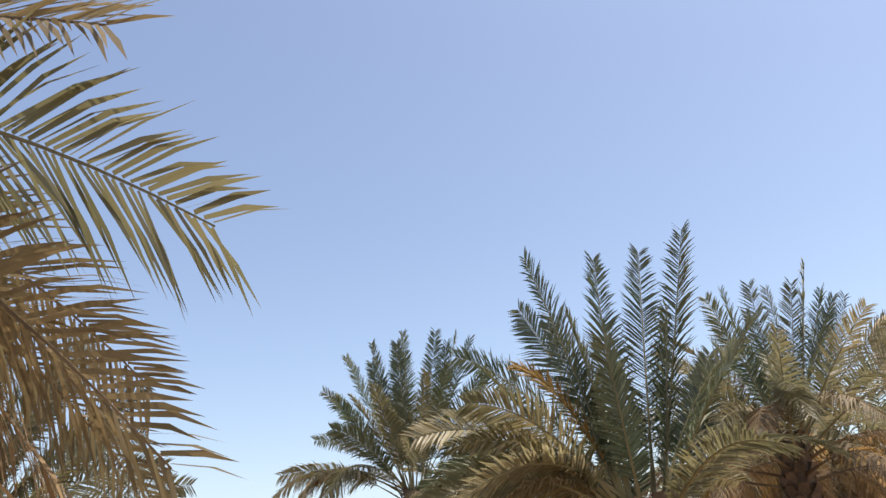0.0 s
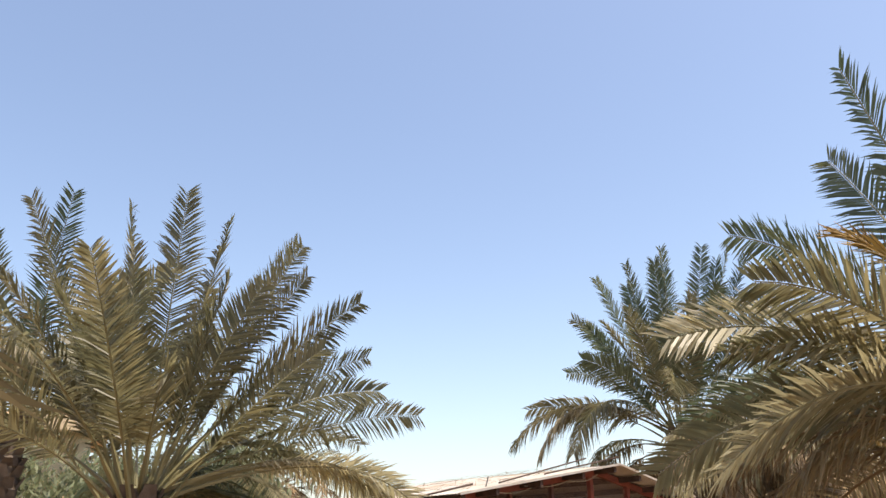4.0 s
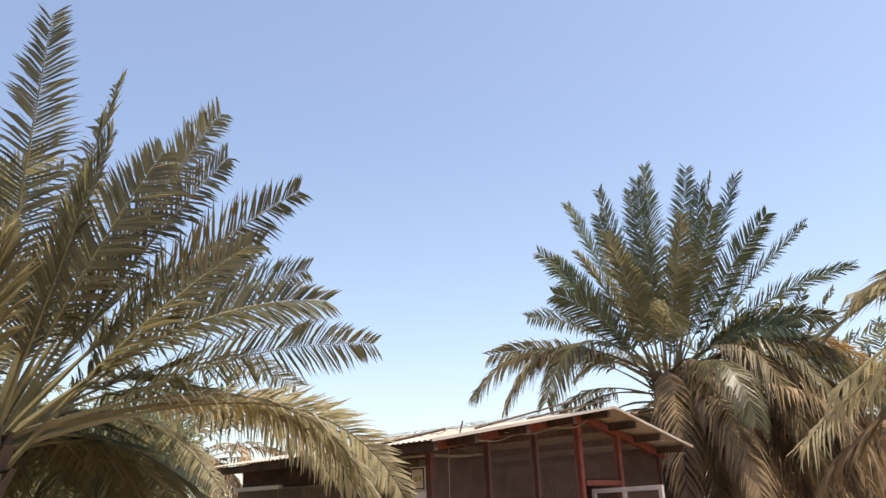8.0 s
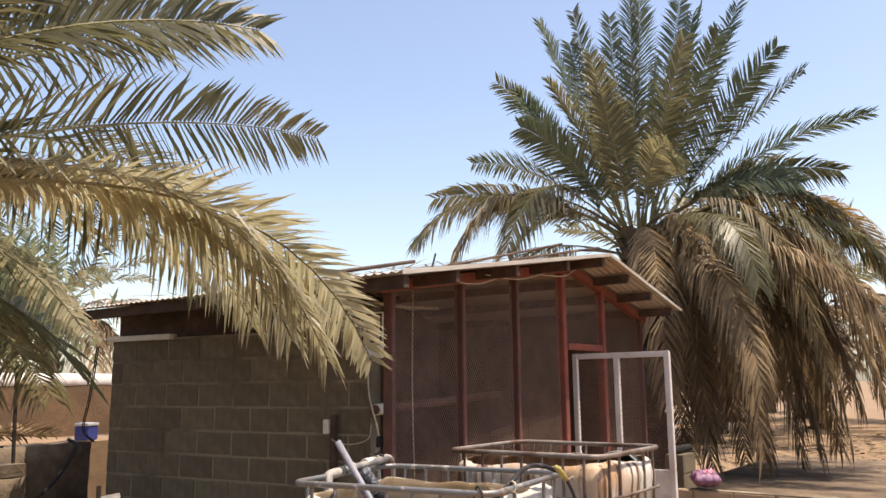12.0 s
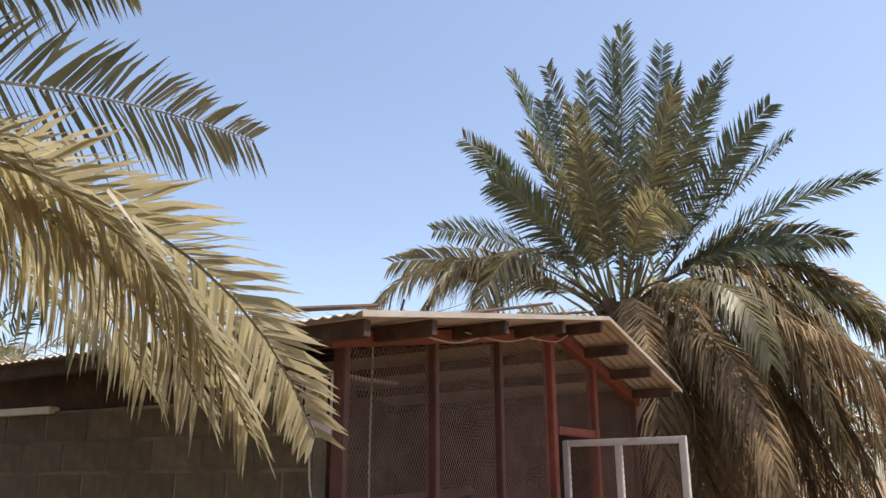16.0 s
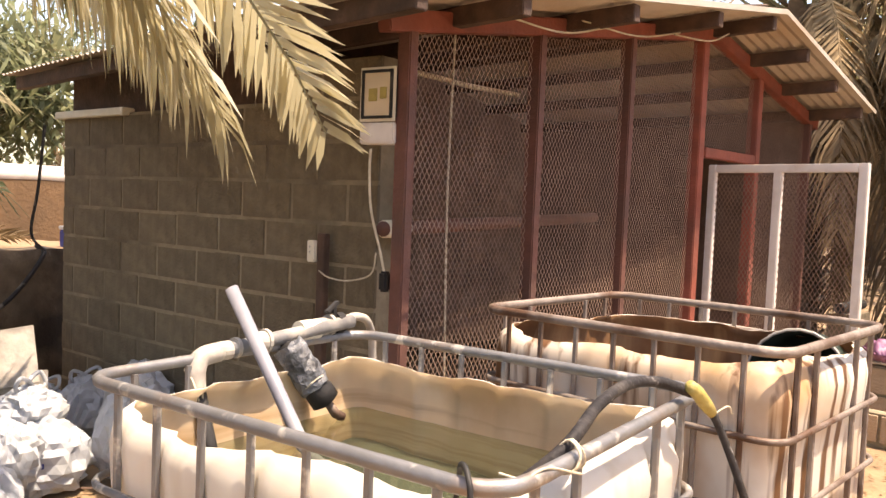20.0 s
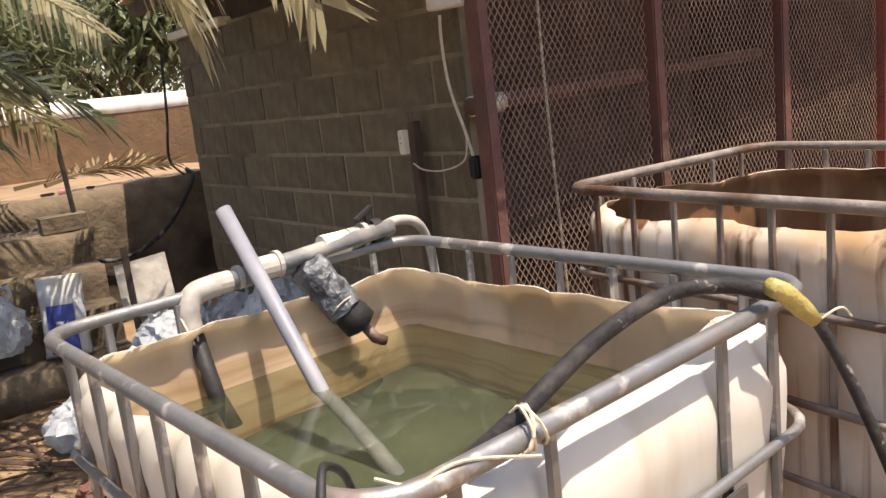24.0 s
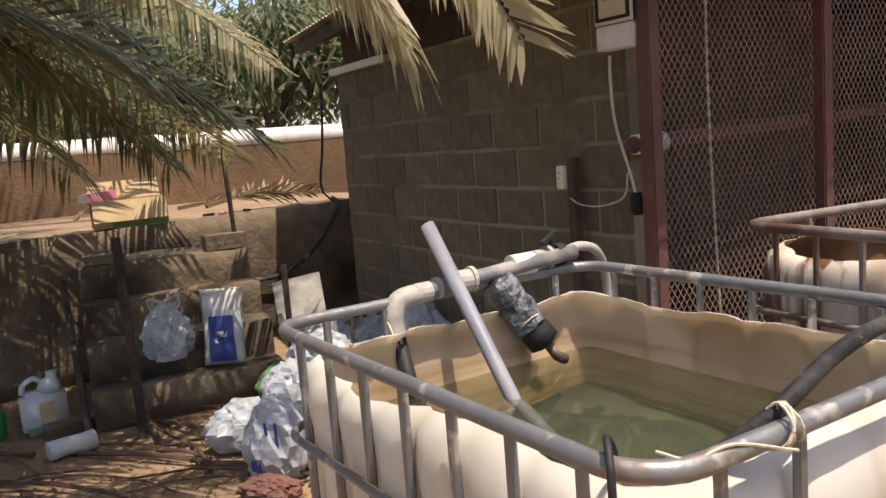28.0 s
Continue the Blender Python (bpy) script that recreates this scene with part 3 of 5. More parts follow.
palm(PL[:2], PL[2], off(PL, (-6.34, 10.6, 5.18, 0.1, "frond"), (-5.75, 11.45, 5.3, 0.05, "frond"), (-4.75, 11.19, 5.23, 0.05, "frond"), (-5.08, 12.4, 5.37, 0.1, "frond"), (-4.62, 13.23, 5.31, 0.15, "frond", 0.3, 0.5, 1.1),
     (-4.3, 13.0, 4.75, 0.25, "frond", 0.3, 0.5, 1.1), (-4.15, 12.6, 4.98, 0.2, "frond", 0.3, 0.5, 1.1), (-3.63, 13.12, 4.36, 0.3, "frond", 0.3, 0.5, 1.1), (-4.25, 13.6, 4.1, 0.35, "frond", 0.3, 0.5, 1.1), (-4.0, 14.1, 3.93, 0.4, "frond", 0.3, 0.5, 1.1), (-3.42, 14.44, 3.17, 0.5, "frond", 0.3, 0.5, 1.3),
     (-5.81, 10.6, 4.18, 0.3, "frond"), (-6.45, 10.5, 4.3, 0.3, "frond"), (-6.61, 10.8, 3.55, 0.5, "frond"), (-4.0, 10.3, 3.05, 0.6, "frond"), (-4.6, 10.2, 3.9, 0.3, "frond"), (-4.2, 11.9, 4.3, 0.2, "frond", 0.3, 0.5, 1.3),
     (-2.86, 13.74, 1.61, 0.95, "pale", 0.4, 0.78), (-3.1, 13.95, 1.8, 0.85, "pale", 0.45, 0.72), (-3.8, 14.3, 1.87, 1.0, "pale", 0.75, 0.75), (-3.05, 13.52, 1.61, 0.95, "pale", 0.6, 0.76), (-3.35, 13.8, 1.74, 0.95, "pale", 0.7, 0.76), (-4.4, 14.8, 2.2, 1.1, "frond", 0.8),
     (-4.5, 14.9, 2.9, 0.8, "frond"), (-5.1, 14.6, 2.5, 1.0, "frond"),
     (-5.2, 14.93, 1.4, 0.8, "fresh", 0.5), (-5.6, 14.9, 1.4, 0.9, "frond", 0.6), (-6.2, 14.9, 1.35, 0.9, "fresh", 0.7), (-6.8, 14.6, 1.35, 0.9, "frond", 0.8), (-7.3, 13.9, 1.4, 0.9, "fresh", 0.8), (-5.9, 14.6, 1.5, 0.9, "frond", 0.7), (-6.0, 14.8, 2.0, 0.8, "fresh"), (-6.8, 13.6, 1.9, 0.8, "frond"),
     (-6.5, 15.2, 1.65, 0.9, "fresh", 0.7), (-7.2, 14.9, 1.7, 0.9, "fresh", 0.7), (-7.1, 15.4, 1.6, 1.0, "fresh", 0.7), (-7.9, 15.0, 1.55, 1.0, "frond", 0.8), (-6.1, 15.6, 2.0, 1.0, "fresh", 0.7), (-8.3, 14.2, 1.8, 1.0, "frond", 0.8), (-7.8, 13.4, 1.65, 1.0, "fresh", 0.7), (-5.6, 15.3, 1.9, 1.0, "pale", 0.7)),
     [(4, 66, 6, 2.5, 0.05, "frond", 0.14), (6, 44, 8, 2.6, 0.25, "frond", 0.16), (5, 22, 9, 2.8, 0.6, "frond", 0.2), (3, 8, 7, 2.7, 0.9, "frond", 0.25)],
     "broad date palm with dusty olive leaves and low hanging fronds", 3, 0.24, leaf=0.43, width=0.022, pairs=92, bare=0.26)
P2 = (-0.73, 20.5, 3.55)
palm(P2[:2], P2[2], off(P2, (-2.0, 19.74, 6.44, 0.15, "fresh"), (-1.51, 20.54, 6.95, 0.1, "fresh"), (-0.96, 20.8, 6.96, 0.05, "fresh"), (-0.66, 19.27, 6.74, 0.05, "fresh"), (0.03, 20.2, 6.99, 0.05, "fresh"), (0.49, 21.3, 7.2, 0.05, "fresh"), (0.82, 20.3, 6.78, 0.1, "fresh"),
     (1.1, 19.6, 5.8, 0.3, "fresh"), (1.9, 21.2, 6.05, 0.3, "fresh"), (2.16, 19.6, 4.81, 0.6, "fresh"), (1.23, 19.5, 3.92, 0.75, "fresh"), (-2.68, 20.53, 5.93, 0.35, "fresh"), (-1.9, 19.6, 5.52, 0.35, "frond"), (-3.23, 22.2, 5.14, 0.6, "fresh"), (-2.3, 19.3, 4.8, 0.5, "fresh"),
     (-1.35, 19.0, 5.6, 0.2, "frond"), (-0.2, 18.9, 5.7, 0.2, "frond"), (0.3, 19.2, 5.9, 0.15, "fresh"), (-2.95, 20.0, 3.75, 1.1, "frond", 0.6, 0.7), (-3.75, 19.5, 3.3, 1.2, "frond", 0.6, 0.7), (-3.2, 19.3, 3.1, 1.2, "gold", 0.8, 0.75), (-2.5, 18.9, 3.05, 1.2, "frond", 0.8, 0.75),
     (2.04, 20.0, 3.12, 1.3, "frond", 0.6, 0.7), (2.8, 20.5, 2.5, 1.5, "yellow", 0.7, 0.75), (2.5, 19.8, 2.3, 1.5, "gold", 0.8, 0.75), (1.6, 19.4, 2.7, 1.2, "pale", 0.7, 0.7), (2.3, 21.2, 2.9, 1.4, "gold", 0.7, 0.7), 
     (-0.05, 19.5, 1.0, 0.8, "dry", 1.0, 0.82), (0.5, 19.3, 0.7, 0.8, "dry", 1.0, 0.85), (1.03, 19.6, 0.9, 0.9, "dry", 1.0, 0.82), (1.5, 19.4, 0.7, 0.9, "dry", 1.0, 0.82), (1.83, 20.0, 1.1, 1, "dry", 1.0, 0.8), (2.3, 20.3, 0.9, 1, "dry", 1.0, 0.8), (2.0, 19.3, 1.5, 0.9, "dry", 0.9, 0.8), (1.2, 19.0, 1.5, 1.3, "gold", 0.9, 0.8), (2.6, 20.8, 1.6, 1, "dry", 0.9, 0.8), (0.2, 19.0, 1.4, 0.7, "dry", 1.0, 0.82), (-0.62, 18.9, 1.3, 0.4, "dry", 1.0, 0.85)),
     [(4, 72, 6, 3.1, 0.05, "fresh", 0.12), (3, 55, 7, 3.0, 0.2, "fresh", 0.14), (5, 10, 8, 2.8, 0.9, "frond", 0.45), (7, -20, 8, 2.9, 0.7, "frond", 0.75), (4, -26, 8, 3.0, 0.7, "gold", 0.8),
      (13, -38, 7, 3.6, 0.6, "dry", 1.0), (14, -50, 6, 3.8, 0.5, "dry", 1.0), (10, -62, 6, 3.8, 0.5, "dry", 1.0)],
     "tall date palm with thick skirt of dead brown fronds", 5, 0.26, leaf=0.46, width=0.025, pairs=96, bare=0.24)
P3 = (1.92, 9.25, 1.95)
palm(P3[:2], P3[2], off(P3, (1.25, 9.37, 4.16, 0.15, "fresh"), (1.85, 9.29, 4.05, 0.05, "fresh"), (2.33, 9.56, 4.19, 0.05, "fresh"), (2.64, 9.13, 4.19, 0.0, "fresh"), (1.2, 10.13, 3.93, 0.25, "fresh"), (0.53, 10.1, 3.5, 0.5, "fresh"), (1.05, 9.3, 3.15, 0.5, "yellow"), (1.5, 9.0, 3.5, 0.2, "fresh"),
     (0.2, 8.6, 2.5, 0.6, "pale"), (0.6, 8.5, 2.7, 0.5, "frond"), (0.37, 8.4, 1.88, 0.7, "pale"), (0.08, 8.7, 1.9, 0.7, "frond"), (0.5, 8.9, 1.7, 0.8, "gold", 0.6), (3.0, 9.4, 3.2, 0.4, "fresh"),
     (-0.1, 10.6, 2.15, 0.8, "frond"), (-0.05, 10.9, 1.95, 0.8, "pale", 0.9), (0.0, 10.3, 2.25, 0.7, "pale", 0.6), (-0.2, 11.0, 1.75, 0.9, "pale", 0.9), (0.15, 10.0, 2.3, 0.6, "fresh"), (0.25, 9.2, 2.8, 0.5, "frond"), (-0.15, 10.9, 1.6, 0.9, "dry"), (0.2, 11.1, 2.4, 0.7, "frond"), (0.1, 10.9, 1.4, 0.9, "dry"), (0.4, 11.0, 1.1, 1.0, "gold")),
     [(4, 68, 6, 1.5, 0.02, "fresh", 0.12), (4, 46, 7, 1.5, 0.1, "fresh", 0.16), (5, 10, 9, 1.6, 0.5, "frond", 0.25), (6, -28, 9, 1.8, 0.4, "dry", 0.8)],
     "date palm with deep green upright fronds and one yellowed leaf", 7, 0.22, leaf=0.33, width=0.016, pairs=92)
S = (5.1, 14.4, 3.1)
palm(S[:2], S[2], off(S, (4.87, 13.89, 5.25, 0.05, "fresh"), (4.19, 13.88, 5.1, 0.15, "fresh"), (5.5, 13.9, 5.2, 0.05, "fresh"), (3.6, 13.9, 4.5, 0.35, "frond"), (3.2, 13.5, 3.6, 0.7, "frond", 0.5), (6.0, 13.8, 4.9, 0.2, "fresh"), (3.4, 13.2, 2.9, 0.9, "gold", 0.7), (4.0, 12.6, 2.7, 1.0, "dry", 0.8), (4.6, 12.3, 3.0, 0.9, "frond", 0.6), (5.4, 12.2, 2.9, 0.9, "gold", 0.7), (3.5, 12.9, 2.2, 1.0, "dry", 0.9)),
     [(4, 70, 6, 2.2, 0.02, "fresh", 0.12), (6, 40, 8, 2.3, 0.2, "frond", 0.16), (8, 5, 9, 2.3, 0.7, "frond", 0.4), (9, -25, 9, 2.4, 0.6, "dry", 0.8)],
     "date palm with short green top and heavy olive brown leaves", 29, 0.24, leaf=0.4, width=0.02, pairs=70)
NEAR = (-2.29, 4.54, 2.97)
palm(NEAR[:2], NEAR[2], off(NEAR, (0.14, 4.42, 2.26, 0.45, "frond", 0.3, 0.5, 0.9), (0.03, 4.5, 1.7, 0.6, "gold", 0.3, 0.5, 0.9), (-0.12, 4.31, 2.82, 0.3, "gold"), (-0.56, 5.84, 1.82, 0.8, "gold"), (-0.44, 5.52, 2.17, 0.6, "gold"), (-0.69, 5.84, 1.57, 0.9, "dry"), (-0.22, 4.69, 1.87, 0.7, "gold"), (-0.59, 5.34, 1.37, 0.9, "dry")),
     [(7, 60, 9, 2.2, 0.2, "frond", 0.16), (8, 25, 9, 2.0, 0.6, "frond", 0.25), (7, -5, 9, 1.6, 0.9, "dry", 0.6)],
     "date palm with golden brown drooping fronds close beside the walk", 9, 0.22, leaf=0.46, width=0.016, pairs=76)
RIGHT = (7.7, 20.0, 3.6)
palm(RIGHT[:2], RIGHT[2], off(RIGHT, (4.05, 20.0, 4.0, 1.0, "gold", 0.5), (4.4, 19.6, 3.7, 1.1, "yellow", 0.6), (4.9, 19.9, 4.4, 0.8, "frond"), (5.3, 20.0, 5.6, 0.35, "fresh"), (6.2, 19.8, 6.3, 0.2, "fresh"), (6.95, 20.0, 6.7, 0.1, "fresh"), (4.6, 19.2, 2.6, 1.4, "frond", 0.8, 0.75), (4.8, 19.0, 1.9, 1.5, "yellow", 0.9, 0.8), (5.2, 18.7, 1.4, 1.5, "gold", 0.9, 0.8), (5.6, 18.5, 2.2, 1.4, "frond", 0.8, 0.75)),
     [(7, 68, 9, 3.3, 0.1, "fresh", 0.12), (8, 35, 10, 3.3, 0.5, "frond", 0.16), (10, 5, 10, 3.2, 1.1, "frond", 0.25), (14, -25, 9, 3.1, 0.6, "yellow", 0.7), (16, -44, 9, 3.5, 0.6, "gold", 0.9), (14, -58, 7, 3.9, 0.5, "dry", 1.0)],
     "date palm with green top and orange brown hanging skirt", 11, 0.24, pairs=70, width=0.026)
small = palm((9.2, 31.6), 2.8, (), [(9, 66, 9, 2.9, 0.1, "fresh", 0.12), (11, 40, 10, 2.9, 0.3, "fresh", 0.16), (12, 12, 10, 2.7, 0.8, "fresh", 0.25), (5, -30, 9, 2.3, 0.8, "pale", 0.9), (7, -48, 9, 2.6, 0.8, "dry", 0.9)],
     "smaller bluish green date palm standing on bare sand", 13, 0.4, pairs=50, width=0.034)
# the grove behind, seen far off between the near palms
far = palm((14, 34), 3.6, (), [(8, 60, 12, 3.2, 0.2, "fresh", 0.16), (10, 20, 12, 3.2, 0.7, "frond", 0.25), (12, -20, 10, 3.2, 1.2, "dry", 0.7), (14, -48, 9, 3.4, 1.2, "dry", 0.9)],
     "date palm in the grove beyond with a shaggy brown skirt", 17, 0.26, pairs=26, width=0.06, group="palms of the grove")
rng = random.Random(4)
# those behind the walk's start are unseen, added to block sky light
for x, y in ((19, 30), (11, 40), (17, 43), (4.5, 41), (8, 50), (-20, 24), (24, 38), (1, 48), (-18, 33), (2.6, 34), (6, 36), (1.5, 29.5), (14, 29), (13.5, 37), (18, 36), (20, 32), (7.5, 43), (16, 26), (-22, 15), (14, 6), (16, 15), (11, -6), (3, -9), (-7, -6), (-15, 1), (-19, 8)):
    s = rng.uniform(0.85, 1.15)
    copy_thing(far, PLAN @ pose(x, y, 0, 0, 0, rng.uniform(0, 360)) @ Matrix.Diagonal((s, s, s * rng.uniform(0.85, 1.05), 1)))
# a palm added on the raised bed so that its crown shades the ledge
palm((-9.3, 13.4), 3.4, (), [(7, 60, 9, 3.0, 0.2, "fresh", 0.16), (10, 30, 9, 3.2, 0.6, "frond", 0.2), (8, 10, 8, 3.0, 0.9, "frond", 0.45)],
     "date palm added on the raised bed to shade the ledge", 23, 0.25, leaf=0.5)

# ---------------------------------------------------------------- shed: a red steel frame with mesh, one block wall and a low gable
RIDGE, DEPTH, HIGH_WALL = 2.82, 2.95, 2.02


def roof_z(x):
    return 2.83 - 0.16 * (RIDGE - x) if x < RIDGE else 2.83 - 0.22 * (x - RIDGE)


shed = thing("shed", "low animal shed with red steel frame and wire mesh", "shed", SHED)
for x in (0.0, 0.9, 1.76, 2.66, 3.56, 4.6):
    z = roof_z(x) - 0.13
    w = 0.04 if x in (2.66, 3.56) else 0.027
    # all but the two door posts take the red with shade mixed in
    part("post", boxed(x - w, -0.03, 0, x + w, 0.05, z, 0.006), M["red" if x in (2.66, 3.56) else "brown"], shed)
for x0, x1 in ((-0.15, RIDGE), (RIDGE, 4.75)):
    bm = bmesh.new()
    a, b = Vector((x0, 0, roof_z(x0) - 0.09)), Vector((x1, 0, roof_z(x1) - 0.09))
    ang = math.degrees(math.atan2(b.z - a.z, b.x - a.x))
    box(bm, -0.0, -0.035, -0.045, (b - a).length, 0.045, 0.045, 0.006, m=Matrix.Translation(a) @ pose(0, 0, 0, 0, -ang, 0))
    part("rake_beam", bm, M["red"], shed)
part("header", boxed(2.72, -0.03, 1.9, 3.52, 0.03, 1.97, 0.006), M["red"], shed)


def mesh_panel(x0, x1, z0, z1, top=None, w=0.029, h=0.048, t=0.005):
    """Expanded metal: rows of narrow diamonds of flat wire."""
    bm = bmesh.new()
    n, k = round((x1 - x0) / w), round((z1 - z0) / h)
    w = (x1 - x0) / n
    for j in range(k * 2):
        za, zb = z0 + j * h / 2, z0 + (j + 1) * h / 2
        for i in range(n + 1):
            xa = x0 + (i + 0.5 * (j % 2)) * w
            for s in (-0.5, 0.5):
                xb = xa + s * w
                if min(xa, xb) < x0 - 0.001 or max(xa, xb) > x1 + 0.001 or (top and zb > top((xa + xb) / 2)):
                    continue
                v = [bm.verts.new((x, 0.001 * (1 if s > 0 else -1), z)) for x, z in ((xa - t / 2, za), (xa + t / 2, za), (xb + t / 2, zb), (xb - t / 2, zb))]
                bm.faces.new(v)
    return bm


for i, (x0, x1) in enumerate(((0.04, 0.86), (0.94, 1.72), (1.8, 2.6), (2.72, 3.52), (3.6, 4.55))):
    lo = 0.05 if i != 3 else 1.98
    part("mesh_panel", mesh_panel(x0, x1, lo, 2.85, top=lambda x: roof_z(x) - 0.13), M["mesh"], shed, "expanded metal mesh", m=pose(0, 0.012, 0))


def roof(x0, x1, name):
    """Corrugated sheet on one slope, with thickness."""
    bm = bmesh.new()
    cols = int(4.19 / 0.038)
    rows = []
    for side in (0, 1):
        for x in (x0, x1):
            rows.append([bm.verts.new((x, -0.46 + j * 0.038, roof_z(x) + 0.007 * math.cos(j * math.pi) - side * 0.004)) for j in range(cols + 1)])
    for a, b in ((rows[0], rows[1]), (rows[3], rows[2])):
        for j in range(cols):
            bm.faces.new((a[j], b[j], b[j + 1], a[j + 1]))
    for a, b in ((rows[2], rows[0]), (rows[1], rows[3])):
        for j in range(cols):
            bm.faces.new((a[j], b[j], b[j + 1], a[j + 1]))
    return part(name, bm, M["tin"], shed, "sun bleached corrugated sheet")


roof(-0.45, RIDGE + 0.03, "roof_sheet")
roof(RIDGE - 0.02, 4.75, "roof_sheet")
for x0, x1 in ((-0.45, RIDGE), (RIDGE, 4.75)):
    a, b = Vector((x0, -0.472, roof_z(x0))), Vector((x1, -0.472, roof_z(x1)))
    part("flashing", boxed(0, -0.006, -0.02, (b - a).length, 0.0, 0.012, m=Matrix.Translation(a) @ pose(0, 0, 0, 0, -math.degrees(math.atan2(b.z - a.z, b.x - a.x)), 0)), M["tin"], shed)
for x in (-0.35, 0.25, 1.1, 2.0, 2.75, 3.35, 3.95, 4.55):
    part("rafter", boxed(x - 0.03, -0.43, roof_z(x) - 0.115, x + 0.03, 3.65, roof_z(x) - 0.028, 0.004), M["wood"], shed)
# back and far side, closing the shed


def gable(y0, y1, x0, x1):
    bm = bmesh.new()
    prof = [(x0, 0), (x1, 0), (x1, roof_z(x1) - 0.002), (RIDGE, roof_z(RIDGE) - 0.002), (x0, roof_z(x0) - 0.002)]
    a, b = [[bm.verts.new((x, y, z)) for x, z in prof] for y in (y0, y1)]
    bm.faces.new(a)
    bm.faces.new(list(reversed(b)))
    for i in range(5):
        bm.faces.new((a[(i + 1) % 5], a[i], b[i], b[(i + 1) % 5]))
    return bm


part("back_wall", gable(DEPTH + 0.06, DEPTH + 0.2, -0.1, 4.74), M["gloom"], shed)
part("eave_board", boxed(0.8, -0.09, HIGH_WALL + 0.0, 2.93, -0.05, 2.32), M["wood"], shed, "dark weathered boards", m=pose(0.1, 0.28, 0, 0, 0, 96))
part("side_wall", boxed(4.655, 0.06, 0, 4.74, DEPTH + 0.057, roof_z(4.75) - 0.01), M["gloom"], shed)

door = thing("screen_door", "open white framed screen door with rusty mesh infill", "door", SHED @ pose(2.9, 0.02, 0, 0, 0, -96))
W, H = 1.06, 1.86
for x in (0.0, 0.47, W - 0.06):
    part("stile", boxed(x, -0.02, 0.1, x + 0.055, 0.02, H, 0.005), M["white"], door)
for z in (H - 0.055, 0.72, 0.1):
    part("rail", boxed(0.056, -0.019, z, W - 0.061, 0.019, z + 0.054, 0.005), M["white"], door)
part("mesh_infill", mesh_panel(0.057, 0.47, 0.78, H - 0.06), M["mesh"], door, "rusty diamond mesh")
part("mesh_infill", mesh_panel(0.527, W - 0.06, 0.78, H - 0.06), M["mesh"], door, "rusty diamond mesh")
part("lower_panel", boxed(0.057, -0.006, 0.155, W - 0.062, 0.006, 0.718), M["white"], door)

# block wall, courses of 0.2 m blocks
WALL = SHED @ pose(0.1, 0.28, 0, 0, 0, 96)
wall = thing("wall_side", "unpainted concrete block wall in deep shade", "wall", WALL, kind="structure")
LONG, THICK, HIGH = 2.95, 0.15, HIGH_WALL
part("core", boxed(0.01, -THICK + 0.006, 0, LONG - 0.01, -0.0025, HIGH - 0.01), M["mortar"], wall)
part("core", boxed(0.01, -THICK + 0.006, HIGH - 0.008, 0.79, -0.0025, HIGH + 0.17), M["mortar"], wall)

# ---------------------------------------------------------------- water tanks in steel cages
RINGS = (0.17, 0.33, 0.5, 0.69, 0.9)


def tank(m, label, plastic, inside, steel, cut, seed):
    """A cube tank with its top cut off: plastic bottle in a tube cage on a pallet. Local x is the short side, 1.0 m."""
    rng = random.Random(seed)
    ob = thing("water_tank", label, "water tank", m, "cut open tanks by the shed")
    hx, hy = 0.5, 0.6
    part("rim", tubed(round_rect(hx - 0.01, hy - 0.01, 0.09, 1.14), 0.015, closed=True), steel, ob, smooth=True)
    for z in RINGS:
        part("cage_ring", tubed(round_rect(hx - 0.008, hy - 0.008, 0.09, z), 0.010, closed=True), steel, ob, smooth=True)
    for s in (-1, 1):
        for x in (-0.36, -0.2, 0.2, 0.36):
            part("cage_bar", tubed([(x, s * (hy - 0.022), 0.13), (x, s * (hy - 0.022), 1.13)], 0.010, sides=6), steel, ob)
        for y in (-0.46, -0.31, -0.155, 0.0, 0.155, 0.31, 0.46):
            part("cage_bar", tubed([(s * (hx - 0.022), y, 0.13), (s * (hx - 0.022), y, 1.13)], 0.010, sides=6), steel, ob)
    bm = bmesh.new()
    base = round_rect(1, 1, 0.2, 0, 6)
    ring_pts = []
    for a, b in zip(base, base[1:] + base[:1]):
        k = max(1, int((b - a).length / 0.05))
        ring_pts += [a.lerp(b, i / k) for i in range(k)]
    outer, inner = [], []
    zs = [0.14, 0.17, 0.22] + [0.3 + 0.07 * i for i in range(10)] + [0.965, 1.0]
    for store, inset in ((outer, 0.036), (inner, 0.046)):
        for k, z in enumerate(zs + ["shoulder", "lip"]):
            ring = []
            for p in ring_pts:
                x, y = p.x * (hx - inset), p.y * (hy - inset)
                top = cut(Vector((x, y, 0)))
                zz, shrink = z, 0.0
                if z == "shoulder":
                    zz, shrink = top - 0.03, 0.004
                elif z == "lip":
                    zz, shrink = top, 0.02 if store is outer else 0.014
                elif k == 0:
                    shrink = 0.03
                else:
                    zz = min(zz, top - 0.04)
                puff = 0.006 * math.sin(zz * 15) * math.sin(x * 22 + 1) * math.sin(y * 20 + 2) + 0.008 * noise.noise((x * 3, y * 3, zz * 3 + seed))
                groove = 0.0
                if abs(p.x) > 0.97:
                    groove = max(math.exp(-((y - g) / 0.022) ** 2) for g in (-0.46, -0.31, -0.155, 0.0, 0.155, 0.31, 0.46))
                elif abs(p.y) > 0.97:
                    groove = max(math.exp(-((x - g) / 0.022) ** 2) for g in (-0.36, -0.2, 0.2, 0.36))
                swell = math.exp(-((zz - 0.995) / 0.085) ** 2)
